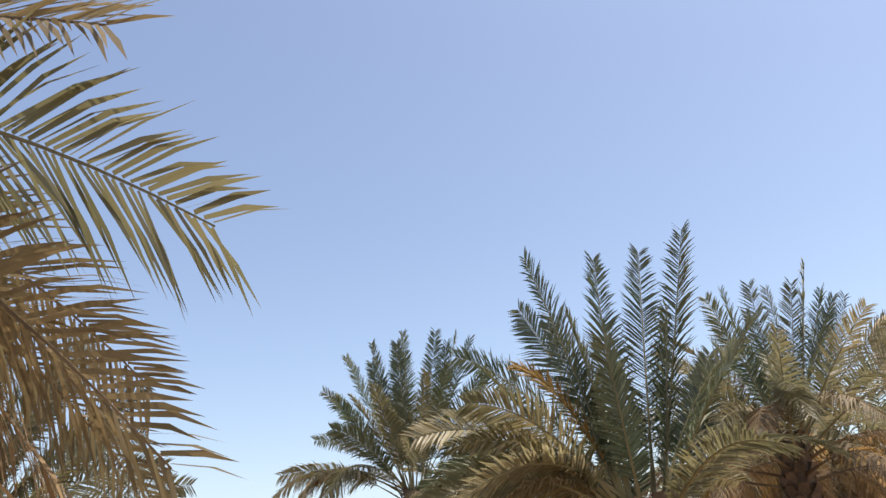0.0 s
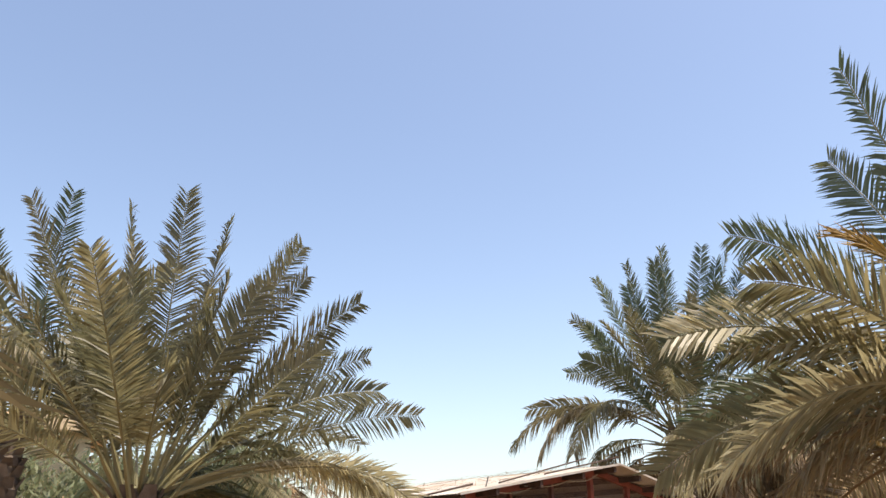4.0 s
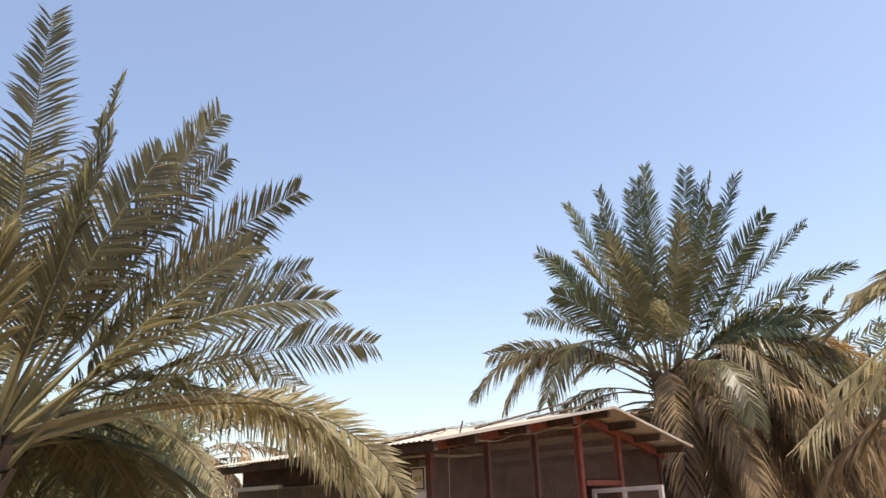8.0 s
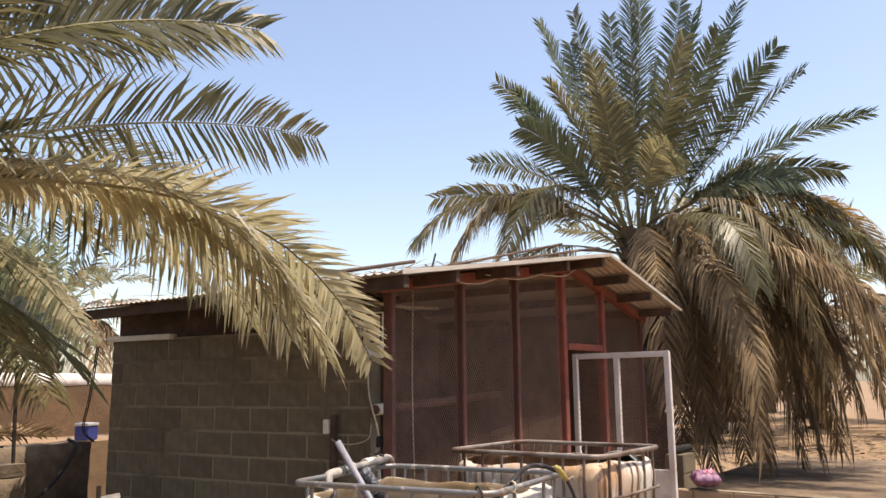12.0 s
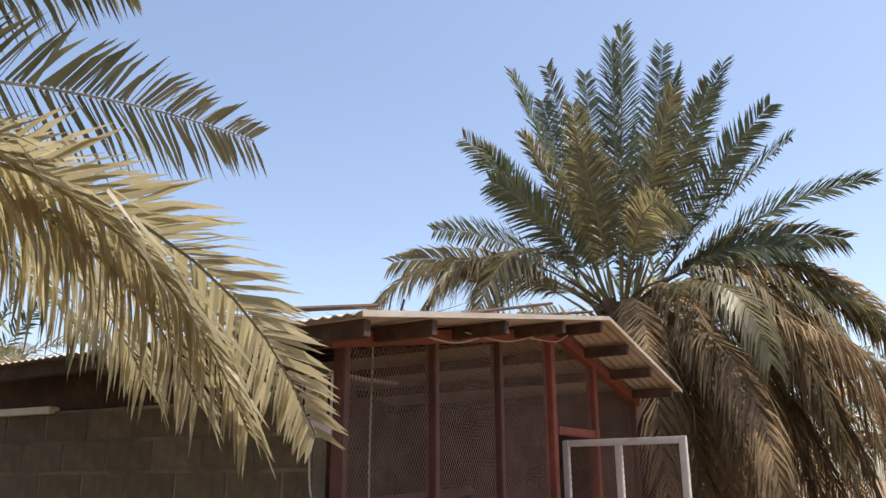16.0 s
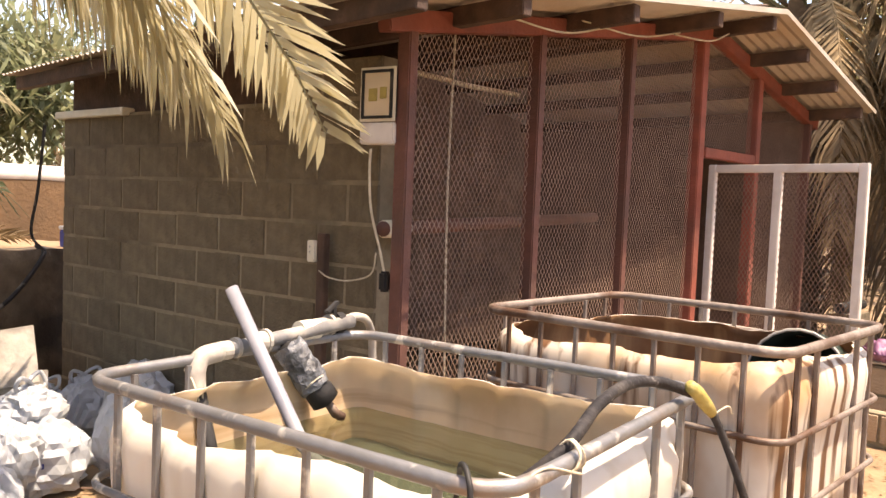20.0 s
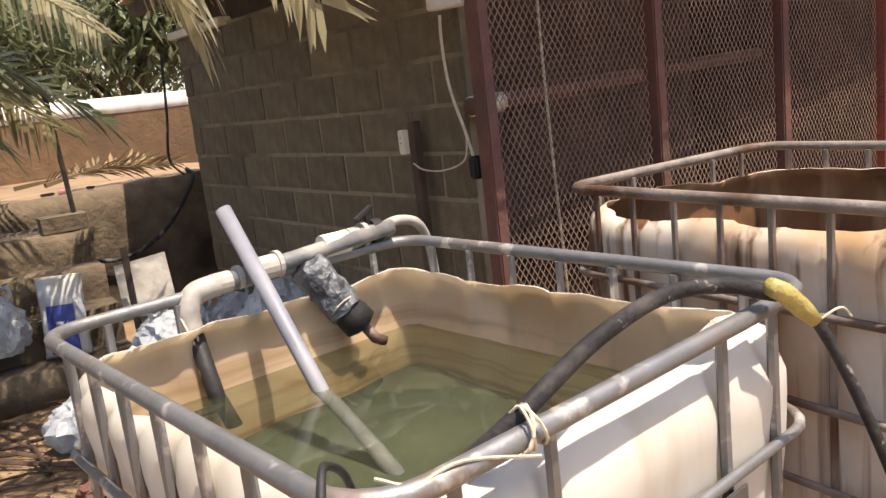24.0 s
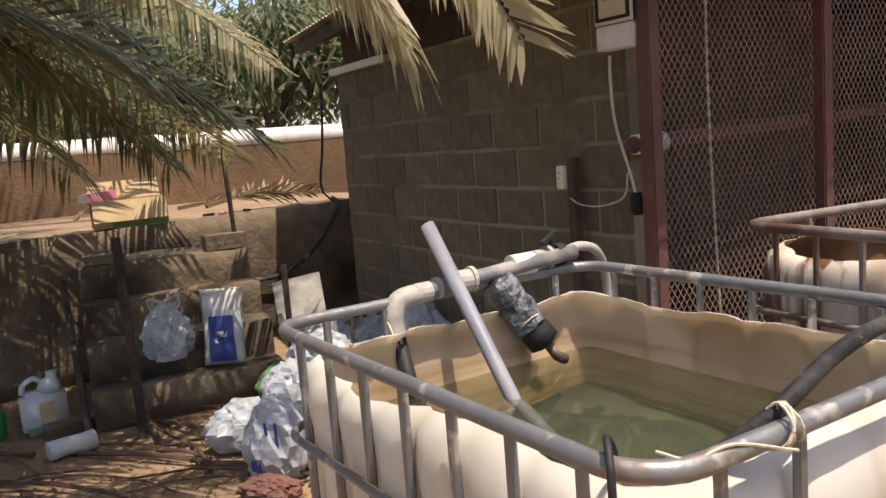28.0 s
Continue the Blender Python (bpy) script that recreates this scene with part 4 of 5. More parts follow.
                shrink += 0.011 * max(0.0, (zz - 1.03) / 0.04) ** 2 - 0.013 * swell * (1 - 0.7 * groove) * (0.25 if min(abs(p.x), abs(p.y)) > 0.82 else 1) + 0.006 * (zz < 0.86)
                f = 1 - (shrink - puff + 0.012 * groove - 0.008) / 0.5
                ring.append(bm.verts.new((x * f, y * f, zz)))
            store.append(ring)
    for store in (outer, inner):
        for a, b in zip(store, store[1:]):
            n = len(a)
            for i in range(n):
                q = (a[i], a[(i + 1) % n], b[(i + 1) % n], b[i])
                f = bm.faces.new(q if store is outer else tuple(reversed(q)))
                f.material_index = 0 if store is outer else 1
    n = len(outer[-1])
    for i in range(n):
        bm.faces.new((outer[-1][i], outer[-1][(i + 1) % n], inner[-1][(i + 1) % n], inner[-1][i]))
    bm.faces.new(list(reversed(outer[0])))
    bm.faces.new(inner[0]).material_index = 1
    part("bottle", bm, [plastic, inside], ob, "milky plastic bottle with its top sawn off", smooth=True)
    for y in (-0.5, 0.0, 0.5):
        part("pallet_runner", boxed(-0.5, y - 0.06, 0, 0.5, y + 0.06, 0.1, 0.006), M["wood"], ob)
    part("pallet_deck", boxed(-0.5, -0.6, 0.101, 0.5, 0.6, 0.13, 0.005), steel, ob)
    return ob


def saw(p, seed, base):
    """Height of the ragged sawn edge."""
    return base + 0.03 * noise.noise((p.x * 2.2, p.y * 2.2, seed)) + 0.015 * noise.noise((p.x * 6, p.y * 6, seed + 4)) + 0.003 * noise.noise((p.x * 25, p.y * 25, seed + 7)) + 0.02 * min(1, max(0, -p.y - 0.35) / 0.2)


A_M = pose(-2.483, 13.243, 0, 0, 0, 70.5) @ Matrix.Diagonal((0.885, 0.87, 0.911, 1))
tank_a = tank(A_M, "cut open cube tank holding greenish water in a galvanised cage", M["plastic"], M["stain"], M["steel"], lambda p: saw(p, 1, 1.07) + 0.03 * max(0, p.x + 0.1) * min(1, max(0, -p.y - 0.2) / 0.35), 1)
B_M = pose(-1.898, 14.359, 0, 0, 0, 62.7) @ Matrix.Diagonal((0.876, 0.845, 0.957, 1))
tank_b = tank(B_M, "cut open cube tank stained orange brown by rust", M["rusty_plastic"], M["rust_stain"], M["rust"], lambda p: saw(p, 9, 1.075), 2)

# ---------------------------------------------------------------- tank fittings


def in_tank(name, label, category, group=""):
    return thing(name, label, category, A_M, group)


def water(m, z, mat, label):
    bm = bmesh.new()
    n = 24
    grid = [[bm.verts.new((-0.445 + 0.89 * i / n, -0.545 + 1.09 * j / n, z + 0.002 * noise.noise((i * 0.5, j * 0.5, 5)))) for j in range(n + 1)] for i in range(n + 1)]
    for i in range(n):
        for j in range(n):
            bm.faces.new((grid[i][j], grid[i + 1][j], grid[i + 1][j + 1], grid[i][j + 1]))
    ob = part("water", bm, mat, m=m, smooth=True)
    ob.visible_shadow = False
    return tagged(ob, label, "water")


def liquid(name, col, clear):
    m = material(name, col, 0.02, vary=0.2, scale=2.5, bump=0.05, bump_scale=6)
    b = m.node_tree.nodes["Principled BSDF"]
    b.inputs["Transmission Weight"].default_value, b.inputs["IOR"].default_value = clear, 1.33
    return m


water(A_M, 0.915, liquid("green_water", (0.3, 0.33, 0.23), 0.95), "still greenish water inside the cut tank")
# solid layer added to stand for light lost in the murky water
murk_layer = part("murk_layer", rough_block(-0.43, -0.53, 0.5, 0.43, 0.53, 0.6, 0.1, 0.02, 5), material("water_murk", (0.05, 0.06, 0.04), 0.95, vary=0.35, scale=5, second=(0.025, 0.032, 0.02), patch=2.5, bump=0.3, bump_scale=20), None, m=A_M, smooth=True)
tagged(murk_layer, "added dark green layer standing for the water's murky depth", "algae")
water(B_M, 0.62, liquid("brown_water", (0.045, 0.022, 0.01), 0.3), "dark brown water inside the rusty tank")

# the label plate on the short end of the front tank
plate = part("label_plate", boxed(-0.27, -0.604, 0.3, 0.22, -0.598, 0.885, 0.002), M["plate"], tank_a, "bare metal label plate")
sticker = part("sticker", boxed(-0.268, -0.6062, 0.848, 0.065, -0.6046, 0.883), M["white"], plate, "pale printed strip")
part("print_ring", tubed([(-0.252 + 0.012 * math.cos(q), -0.6064, 0.8655 + 0.0135 * math.sin(q)) for q in [i * 0.3927 for i in range(16)]], 0.0007, sides=4, closed=True), M["ink"], sticker)
for z, words in ((0.869, (0.028, 0.008, 0.022, 0.008, 0.05)), (0.854, (0.018, 0.02, 0.02, 0.016, 0.028))):
    x = -0.232
    for w in words:
        k = max(1, round(w / 0.0055))
        for i in range(k):
            part("print_bar", boxed(x + i * 0.0055, -0.6071, z, x + i * 0.0055 + 0.0034, -0.6064, z + 0.0085), M["ink"], sticker)
        x += w + 0.007
for x, w, z, h in ((-0.075, 0.04, 0.871, 0.005), (-0.025, 0.02, 0.871, 0.005), (-0.025, 0.07, 0.861, 0.002), (0.04, 0.018, 0.861, 0.002)):
    part("print_bar", boxed(x, -0.6071, z, x + w, -0.6064, z + h), M["ink"], sticker)
for i in range(11):
    part("print_bar", boxed(-0.08 + i * 0.0045, -0.6071, 0.852, -0.08 + i * 0.0045 + (0.003 if i % 3 else 0.0017), -0.6064, 0.866), M["ink"], sticker)
part("torn_paper", boxed(-0.1, -0.6064, 0.5, -0.02, -0.6046, 0.6), M["cream"], plate)
for z, x in ((0.812, -0.08), (0.62, -0.02)):
    part("crease", boxed(-0.26 + 0.1 * (z < 0.7), -0.6052, z, x, -0.6046, z + 0.0022), M["wood"], plate)

# inlet pipe along the far rim with couplings, valve and a wrapped filter
inlet = thing("inlet_pipe", "dusty plastic inlet pipe with couplings and a stop valve", "pipe", A_M @ pose(0.01, -0.01, -0.028))
Y = 0.6
part("run", tubed([(-0.15, Y, 1.175), (0.42, Y - 0.02, 1.215)], 0.021, sides=12), M["dusty_pipe"], inlet, smooth=True)
part("elbow", tubed(bend([(-0.1, Y, 1.178), (-0.16, Y, 1.17), (-0.185, Y - 0.01, 1.14), (-0.187, Y - 0.015, 1.09)], 6), 0.027, sides=12), M["pvc"], inlet, smooth=True)
part("drop_pipe", tubed([(-0.187, Y - 0.02, 1.1), (-0.17, Y - 0.12, 0.78)], 0.02, sides=12), M["black"], inlet, smooth=True)
for x, r, w, mt in ((-0.09, 0.026, 0.045, "pvc"), (-0.045, 0.029, 0.012, "pvc"), (0.035, 0.03, 0.05, "pvc"), (0.065, 0.034, 0.012, "pvc"), (0.24, 0.031, 0.08, "cream"), (0.3, 0.028, 0.035, "pvc"), (0.335, 0.033, 0.014, "pvc"), (0.375, 0.033, 0.03, "black")):
    z = 1.175 + 0.04 * (x + 0.15) / 0.57
    part("coupling", tubed([(x - w / 2, Y, z), (x + w / 2, Y, z)], r, sides=14), M[mt], inlet, smooth=False)
part("valve_stem", tubed([(0.355, Y, 1.21), (0.355, Y, 1.262)], 0.009), M["black"], inlet)
part("valve_handle", boxed(-0.045, -0.009, -0.006, 0.03, 0.009, 0.006, 0.003, m=pose(0.35, Y, 1.266, 0, -22, 12)), M["black"], inlet)
part("branch", tubed([(0.13, Y, 1.19), (0.145, Y - 0.02, 1.15)], 0.024, sides=12), M["black"], inlet, smooth=True)
part("filter_body", tubed([(0.14, Y - 0.01, 1.17), (0.15, Y - 0.03, 1.14), (0.2, Y - 0.08, 1.045), (0.21, Y - 0.09, 1.03), (0.225, Y - 0.1, 1.005), (0.23, Y - 0.105, 0.995)], [0.034, 0.042, 0.043, 0.046, 0.046, 0.022], sides=14), M["black"], inlet, "dusty black filter", smooth=True)
part("filter_outlet", tubed([(0.23, Y - 0.105, 1.0), (0.25, Y - 0.12, 0.965), (0.275, Y - 0.13, 0.95)], [0.013, 0.015, 0.014], sides=10), M["rust"], inlet, "brass tap", smooth=True)
part("tail_pipe", tubed(bend([(0.39, Y, 1.214), (0.47, Y + 0.005, 1.222), (0.55, Y + 0.02, 1.19), (0.6, Y + 0.04, 1.08), (0.61, Y + 0.05, 0.8)], 8), 0.014, sides=10), M["pvc"], inlet, smooth=True)
wrap = bmesh.new()
tube(wrap, bend([(0.142, Y - 0.012, 1.166), (0.16, Y - 0.04, 1.125), (0.19, Y - 0.07, 1.065), (0.2, Y - 0.08, 1.045)], 5), 0.048, sides=20)
for v in wrap.verts:
    v.co += Vector([noise.noise(v.co * 38 + Vector((k * 7, 2, 0))) for k in range(3)]) * 0.011
part("plastic_wrap", wrap, material("grey_film", (0.13, 0.14, 0.155), 0.35, vary=0.3, scale=20, second=(0.03, 0.03, 0.032), patch=14, bump=0.5, bump_scale=60), inlet, "crinkled grey film")
part("wrap_cord", tubed([(0.196 + 0.046 * math.cos(q), Y - 0.077 + 0.04 * math.cos(q + 1.2), 1.052 + 0.035 * math.sin(q)) for q in [i * 0.5236 for i in range(12)]], 0.0022, sides=5, closed=True), M["rope"], inlet)
part("tie_cord", tubed(bend([(-0.2, Y - 0.03, 1.13), (-0.17, Y + 0.03, 1.13), (-0.2, Y + 0.02, 1.14), (-0.21, Y - 0.03, 1.12), (-0.195, Y - 0.045, 1.05), (-0.2, Y - 0.05, 1.0), (-0.188, Y - 0.05, 0.99), (-0.19, Y - 0.045, 1.1)], 6), 0.003, sides=5), M["rope"], inlet)
part("float_valve", tubed([(-0.32, Y - 0.11, 0.9), (-0.25, Y - 0.1, 0.905), (-0.18, Y - 0.1, 0.9)], [0.014, 0.017, 0.02], sides=10), M["black"], inlet, smooth=True)

stick = in_tank("loose_pipe", "loose grey plastic pipe leaning in the tank", "pipe")
part("tube", tubed([(-0.03, 0.62, 1.315), (0.0, 0.34, 0.92), (0.015, 0.2, 0.72), (0.045, -0.08, 0.325), (0.05, -0.13, 0.255)], 0.0195, sides=14), M["grey_pipe"], stick, smooth=True)

hose = in_tank("suction_hose", "scuffed black hose arching over the tank rim", "hose")
part("arch", tubed(bend([(-0.38, -0.22, 0.7), (-0.34, -0.43, 1.0), (-0.25, -0.57, 1.153), (-0.06, -0.55, 1.195), (0.11, -0.545, 1.21), (0.22, -0.575, 1.2), (0.3, -0.62, 1.172)], 8), 0.0125, sides=12), M["hose"], hose, smooth=True)
part("tail", tubed(bend([(0.3, -0.63, 1.175), (0.36, -0.66, 1.11), (0.4, -0.72, 0.95), (0.45, -0.84, 0.6), (0.52, -1.0, 0.2), (0.57, -1.15, 0.03), (0.72, -1.5, 0.02)], 8), 0.0098, sides=10), M["hose"], hose, smooth=True)
part("tape_wrap", tubed([(0.27, -0.626, 1.192), (0.3, -0.632, 1.176), (0.335, -0.645, 1.142), (0.355, -0.655, 1.12)], [0.0145, 0.0165, 0.0165, 0.012], sides=12), M["tape"], hose, "yellow tape", smooth=True)
for k in range(4):
    a = k * 0.008 + rng.uniform(-0.003, 0.003)
    ring = [(-0.262 + a + 0.012 * math.sin(q + k), -0.588 + 0.024 * math.cos(q), 1.148 + 0.027 * math.sin(q)) for q in [i * 0.5236 for i in range(12)]]
    part("cord", tubed(ring, 0.0022, sides=5, closed=True), M["rope"], hose)
part("cord", tubed(bend([(-0.25, -0.61, 1.12), (-0.36, -0.6, 1.155), (-0.42, -0.59, 1.15), (-0.45, -0.56, 1.16)], 6), 0.0022, sides=5), M["rope"], hose)
part("cord", tubed(bend([(0.35, -0.66, 1.12), (0.39, -0.68, 1.135), (0.43, -0.68, 1.11)], 6), 0.002, sides=5), M["rope"], hose)

cable = in_tank("black_cable", "thin black cable hooked over the tank rim", "cable")
part("wire", tubed(bend([(-0.38, -0.4, 0.9), (-0.42, -0.46, 1.1), (-0.47, -0.5, 1.165), (-0.5, -0.535, 1.16), (-0.512, -0.55, 1.1), (-0.513, -0.552, 0.8), (-0.515, -0.555, 0.4), (-0.53, -0.6, 0.02)], 8), 0.0052, sides=8), M["black"], cable, smooth=True)

# a cut drum standing in the rusty tank
drum = thing("cut_drum", "dark green cut drum with a pale edge inside the tank", "drum", B_M @ pose(0.43, -0.34, 0.9, 0, -82, 4))
bm = bmesh.new()
seg = 24
R = 0.195
prof = [(R - 0.01, 0.0), (R, 0.03), (R, 0.18), (R - 0.008, 0.18), (R - 0.01, 0.02)]
rings = [[bm.verts.new((r * math.cos(2 * math.pi * k / seg), r * math.sin(2 * math.pi * k / seg), z)) for k in range(seg)] for r, z in prof]
for a, b in zip(rings, rings[1:]):
    for k in range(seg):
        bm.faces.new((a[k], a[(k + 1) % seg], b[(k + 1) % seg], b[k]))
bm.faces.new(list(reversed(rings[0])))
bm.faces.new(rings[-1])
part("shell", bm, material("dark_green_plastic", (0.008, 0.018, 0.013), 0.45, vary=0.2, scale=8, bump=0.05), drum, smooth=True)
part("edge", tubed([(R * math.cos(2 * math.pi * k / seg), R * math.sin(2 * math.pi * k / seg), 0.182) for k in range(seg)], 0.006, sides=6, closed=True), M["pvc"], drum)

# ---------------------------------------------------------------- fittings on the shed front
lamp = thing("floodlight", "square black framed floodlight over a white control box", "lamp", SHED @ pose(-0.03, 0.13, 1.98, 0, 0, -78))
part("housing", boxed(-0.09, -0.03, -0.11, 0.09, 0.03, 0.11, 0.012), M["black"], lamp)
part("bezel", boxed(-0.096, -0.036, -0.118, 0.096, -0.0305, 0.118, 0.004), M["cream"], lamp, "pale bezel")
frame_bm = bmesh.new()
for a in ((-0.082, -0.105, -0.07, 0.105), (0.07, -0.105, 0.082, 0.105), (-0.07, 0.093, 0.07, 0.105), (-0.07, -0.105, 0.07, -0.093)):
    box(frame_bm, a[0], -0.046, a[1], a[2], -0.037, a[3])
part("black_frame", frame_bm, M["black"], lamp)
part("reflector", boxed(-0.07, -0.04, -0.093, 0.07, -0.0365, 0.093), material("reflector", (0.6, 0.5, 0.38), 0.35, metal=0.4, vary=0.1, bump=0.05), lamp, "warm reflector panel")
part("led_chip", boxed(0.015, -0.0425, -0.02, 0.05, -0.0402, 0.03), M["tape"], lamp, "yellow light chip")
part("led_chip", boxed(-0.045, -0.0425, -0.03, 0.0, -0.0402, 0.025), M["tape"], lamp, "yellow light chip")
part("control_box", boxed(-0.095, -0.035, -0.215, 0.09, 0.03, -0.122, 0.006), M["white"], lamp, "white control box")
part("lead", tubed(bend([(-0.04, -0.02, -0.235), (-0.035, -0.03, -0.33), (-0.02, -0.03, -0.5), (0.03, -0.02, -0.68), (0.05, -0.01, -0.78)], 6), 0.006, sides=6), M["rope"], lamp, "pale lead")
part("plug", boxed(0.03, -0.03, -0.86, 0.075, 0.015, -0.77, 0.01), M["black"], lamp)

switch = thing("switch_box", "cream switch box on a dark stake by the wall", "switch", SHED @ pose(0.0, 0.56, 0.03, 0, 0, -84))
part("stake", boxed(-0.025, -0.015, 0, 0.03, 0.02, 1.32, 0.004), M["wood"], switch)
part("cover", boxed(-0.075, -0.035, 1.18, -0.028, 0.0, 1.285, 0.005), M["cream"], switch)
for z in (1.225, 1.25):
    part("slot", boxed(-0.055, -0.0365, z, -0.05, -0.0345, z + 0.008), M["ink"], switch)
part("wire", tubed(bend([(0.0, -0.02, 1.14), (0.08, -0.03, 1.115), (0.2, -0.02, 1.11), (0.32, 0.0, 1.15), (0.34, 0.01, 1.25)], 6), 0.004, sides=6), M["rope"], switch)

cord = thing("hanging_cord", "pale cord hanging behind the mesh", "cord", SHED)
part("strand", tubed(bend([(0.34, 0.06, 2.3), (0.34, 0.07, 1.6), (0.35, 0.06, 0.9), (0.37, 0.05, 0.1)], 6), 0.006, sides=6), M["rope"], cord)
pipe = thing("wall_pipe", "dull pipe with a pale sleeve inside the pen", "pipe", SHED)
part("tube", tubed([(0.06, 0.2, 1.39), (2.6, 0.75, 1.46)], 0.036, sides=12), M["brown"], pipe, smooth=True)
# sleeve colour also carries the sun on this end of the dulled pipe
part("sleeve", tubed([(0.07, 0.202, 1.39), (0.24, 0.24, 1.394)], 0.042, sides=12), M["cream"], pipe, "pale sleeve", smooth=True)
# the bright lines at the roof gaps, built as a pale tube
light_line = thing("roof_conduit", "pale tube standing in for light lines under the roof", "pipe", SHED)
part("tube", tubed(bend([(0.1, 0.9, 2.22), (0.9, 1.0, 2.3), (1.7, 1.2, 2.33), (2.6, 1.5, 2.4)], 6), 0.018, sides=8), M["cream"], light_line, smooth=True)
wires = thing("roof_wires", "slack pale wires looped under the eave", "wire", SHED)
for pts in ([(0.4, -0.2, 2.36), (0.8, -0.22, 2.36), (1.2, -0.2, 2.46)], [(1.0, -0.18, 2.46), (1.5, -0.2, 2.47), (2.0, -0.18, 2.58)], [(1.9, -0.2, 2.55), (2.3, -0.22, 2.58), (2.6, -0.2, 2.68)]):
    part("strand", tubed(bend(pts, 6), 0.005, sides=5), M["rope"], wires)
rods = thing("roof_rods", "thin dark rods lying on the roof", "rod", SHED)
part("rod", tubed([(1.5, -0.12, roof_z(1.5) + 0.03), (3.15, -0.2, 2.97)], 0.012, sides=6), M["wood"], rods)
part("rod", tubed([(0.6, -0.1, roof_z(0.6) + 0.02), (2.4, -0.16, roof_z(2.4) + 0.15)], 0.012, sides=6), M["wood"], rods)
part("rod", tubed([(-0.9, -0.2, roof_z(-0.9) + 0.03), (0.0, -0.22, roof_z(0) + 0.07)], 0.014, sides=6), M["wood"], rods)
part("stub", tubed([(0.3, -0.15, roof_z(0.3)), (0.34, -0.16, roof_z(0.3) + 0.13)], 0.008, sides=6), M["black"], rods)
tin = bmesh.new()
rr = random.Random(8)
for i in range(260):
    x, y = rr.uniform(-0.3, 2.9), rr.uniform(-0.3, 3.0)
    a, ln_ = rr.uniform(0, 6.28), rr.uniform(0.2, 0.6)
    p = Vector((x, y, roof_z(x) + rr.uniform(0.02, 0.06)))
    q = p + Vector((math.cos(a), math.sin(a), 0)) * ln_
    q.z = roof_z(q.x) + rr.uniform(0.02, 0.09)
    s = Vector((-math.sin(a), math.cos(a), 0)) * 0.012
    v = [tin.verts.new(k) for k in (p - s, p + s, q)]
    tin.faces.new(v)
part("leaf_litter", tin, M["dry"], None, m=SHED)
tagged(bpy.data.objects["leaf_litter"], "dry palm leaflets strewn over the sheet roof", "leaf litter", kind="stuff")

stub = thing("eave_timber", "pale timber end resting on the block wall", "timber", SHED @ pose(-0.2, 2.95, 1.99, 0, 0, 96))
part("beam", boxed(-0.55, -0.06, 0.002, 0.3, 0.03, 0.05, 0.006), M["cream"], stub)
loops = thing("wall_cables", "thin dark cables hanging at the wall corner", "cable", SHED)
for dx in (0, 0.03):
    part("strand", tubed(bend([(-0.3, 3.3 + dx, 1.95), (-0.33, 3.33 + dx, 1.5), (-0.36, 3.36 + dx, 1.2), (-0.3, 3.28 + dx, 1.08)], 6), 0.006, sides=5), M["black"], loops)

# dark sheet added over the sand to keep the pen's interior dim
tagged(part("pen_floor", boxed(-0.05, 0.06, -0.1, 4.65, DEPTH + 0.05, 0.075), M["litter"], None, m=SHED), "added dark floor cutting bounced light inside the pen", "floor", kind="structure")


def leafy_tree(foot, h, spread, label, seed, leaves=2600):
    """A small broadleaf tree: bent stem, limbs and loose clumps of little leaves with gaps."""
    rng = random.Random(seed)
    ob = thing("tree", label, "tree", pose(*foot))
    part("trunk", tubed(bend([(0, 0, 0), (0.08, 0.05, h * 0.25), (0.0, 0.1, h * 0.5)], 5), 0.11, sides=9), M["bark"], ob, smooth=True)
    ends = []
    for k in range(9):
        a, e = k * 2.4, rng.uniform(0.3, 1.2)
        tip = Vector((math.cos(a) * math.cos(e) * spread, math.sin(a) * math.cos(e) * spread, h * 0.5 + math.sin(e) * h * 0.5))
        part("limb", tubed(bend([(0, 0.1, h * 0.45), tip * 0.5 + Vector((0, 0, h * 0.3)), tip], 4), [0.05 * (1 - 0.09 * i) for i in range(9)], sides=6), M["bark"], ob)
        ends += [tip, tip * 0.75 + Vector((0, 0, h * 0.16))]
    bm = bmesh.new()
    for _ in range(leaves):
        c = rng.choice(ends) + Vector([rng.gauss(0, spread * 0.2) for _ in range(3)])
        d = Vector([rng.uniform(-1, 1) for _ in range(3)]).normalized() * rng.uniform(0.1, 0.2)
        s = d.cross(UP).normalized() * 0.035
        bm.faces.new([bm.verts.new(p) for p in (c - d, c + s, c + d, c - s)])
    part("crown", bm, M["hazy"], ob, "loose green crown")
    return ob


leafy_tree((-11.4, 20.0, 0), 3.3, 2.3, "loose green tree behind the boundary wall", 41, 8000)
leafy_tree((-14.2, 17.6, 0), 3.3, 2.3, "broad green tree beyond the raised bed", 43, 4200)
# ---------------------------------------------------------------- raised bed, steps and boundary wall
LED = SHED @ pose(-2.04, 3.5, 0, 0, 0, 16)
ledge = thing("retaining_wall", "stained rendered retaining wall with dusty earth on top", "wall", LED, kind="structure")


part("face", rough_block(-4.6, 0, 0, 2.3, 0.3, 1.03, 0.14, 0.02), M["concrete"], ledge, smooth=True)
part("fill", boxed(-4.6, 0.29, 0, 3.1, 5.5, 1.0), M["sand"], ledge, "dry earth")
bwall = thing("boundary_wall", "earth rendered boundary wall with a pale coping", "wall", LED @ pose(0, 3.1, 0, 0, 0, -6), kind="structure")
part("panel", rough_block(-9, 0, 0.9, 9, 0.2, 1.62, 0.5, 0.015), M["render"], bwall)
part("coping", tubed([(-9, 0.1, 1.66), (9, 0.1, 1.66)], 0.12, sides=10), M["white"], bwall, "pale rounded coping", smooth=True)

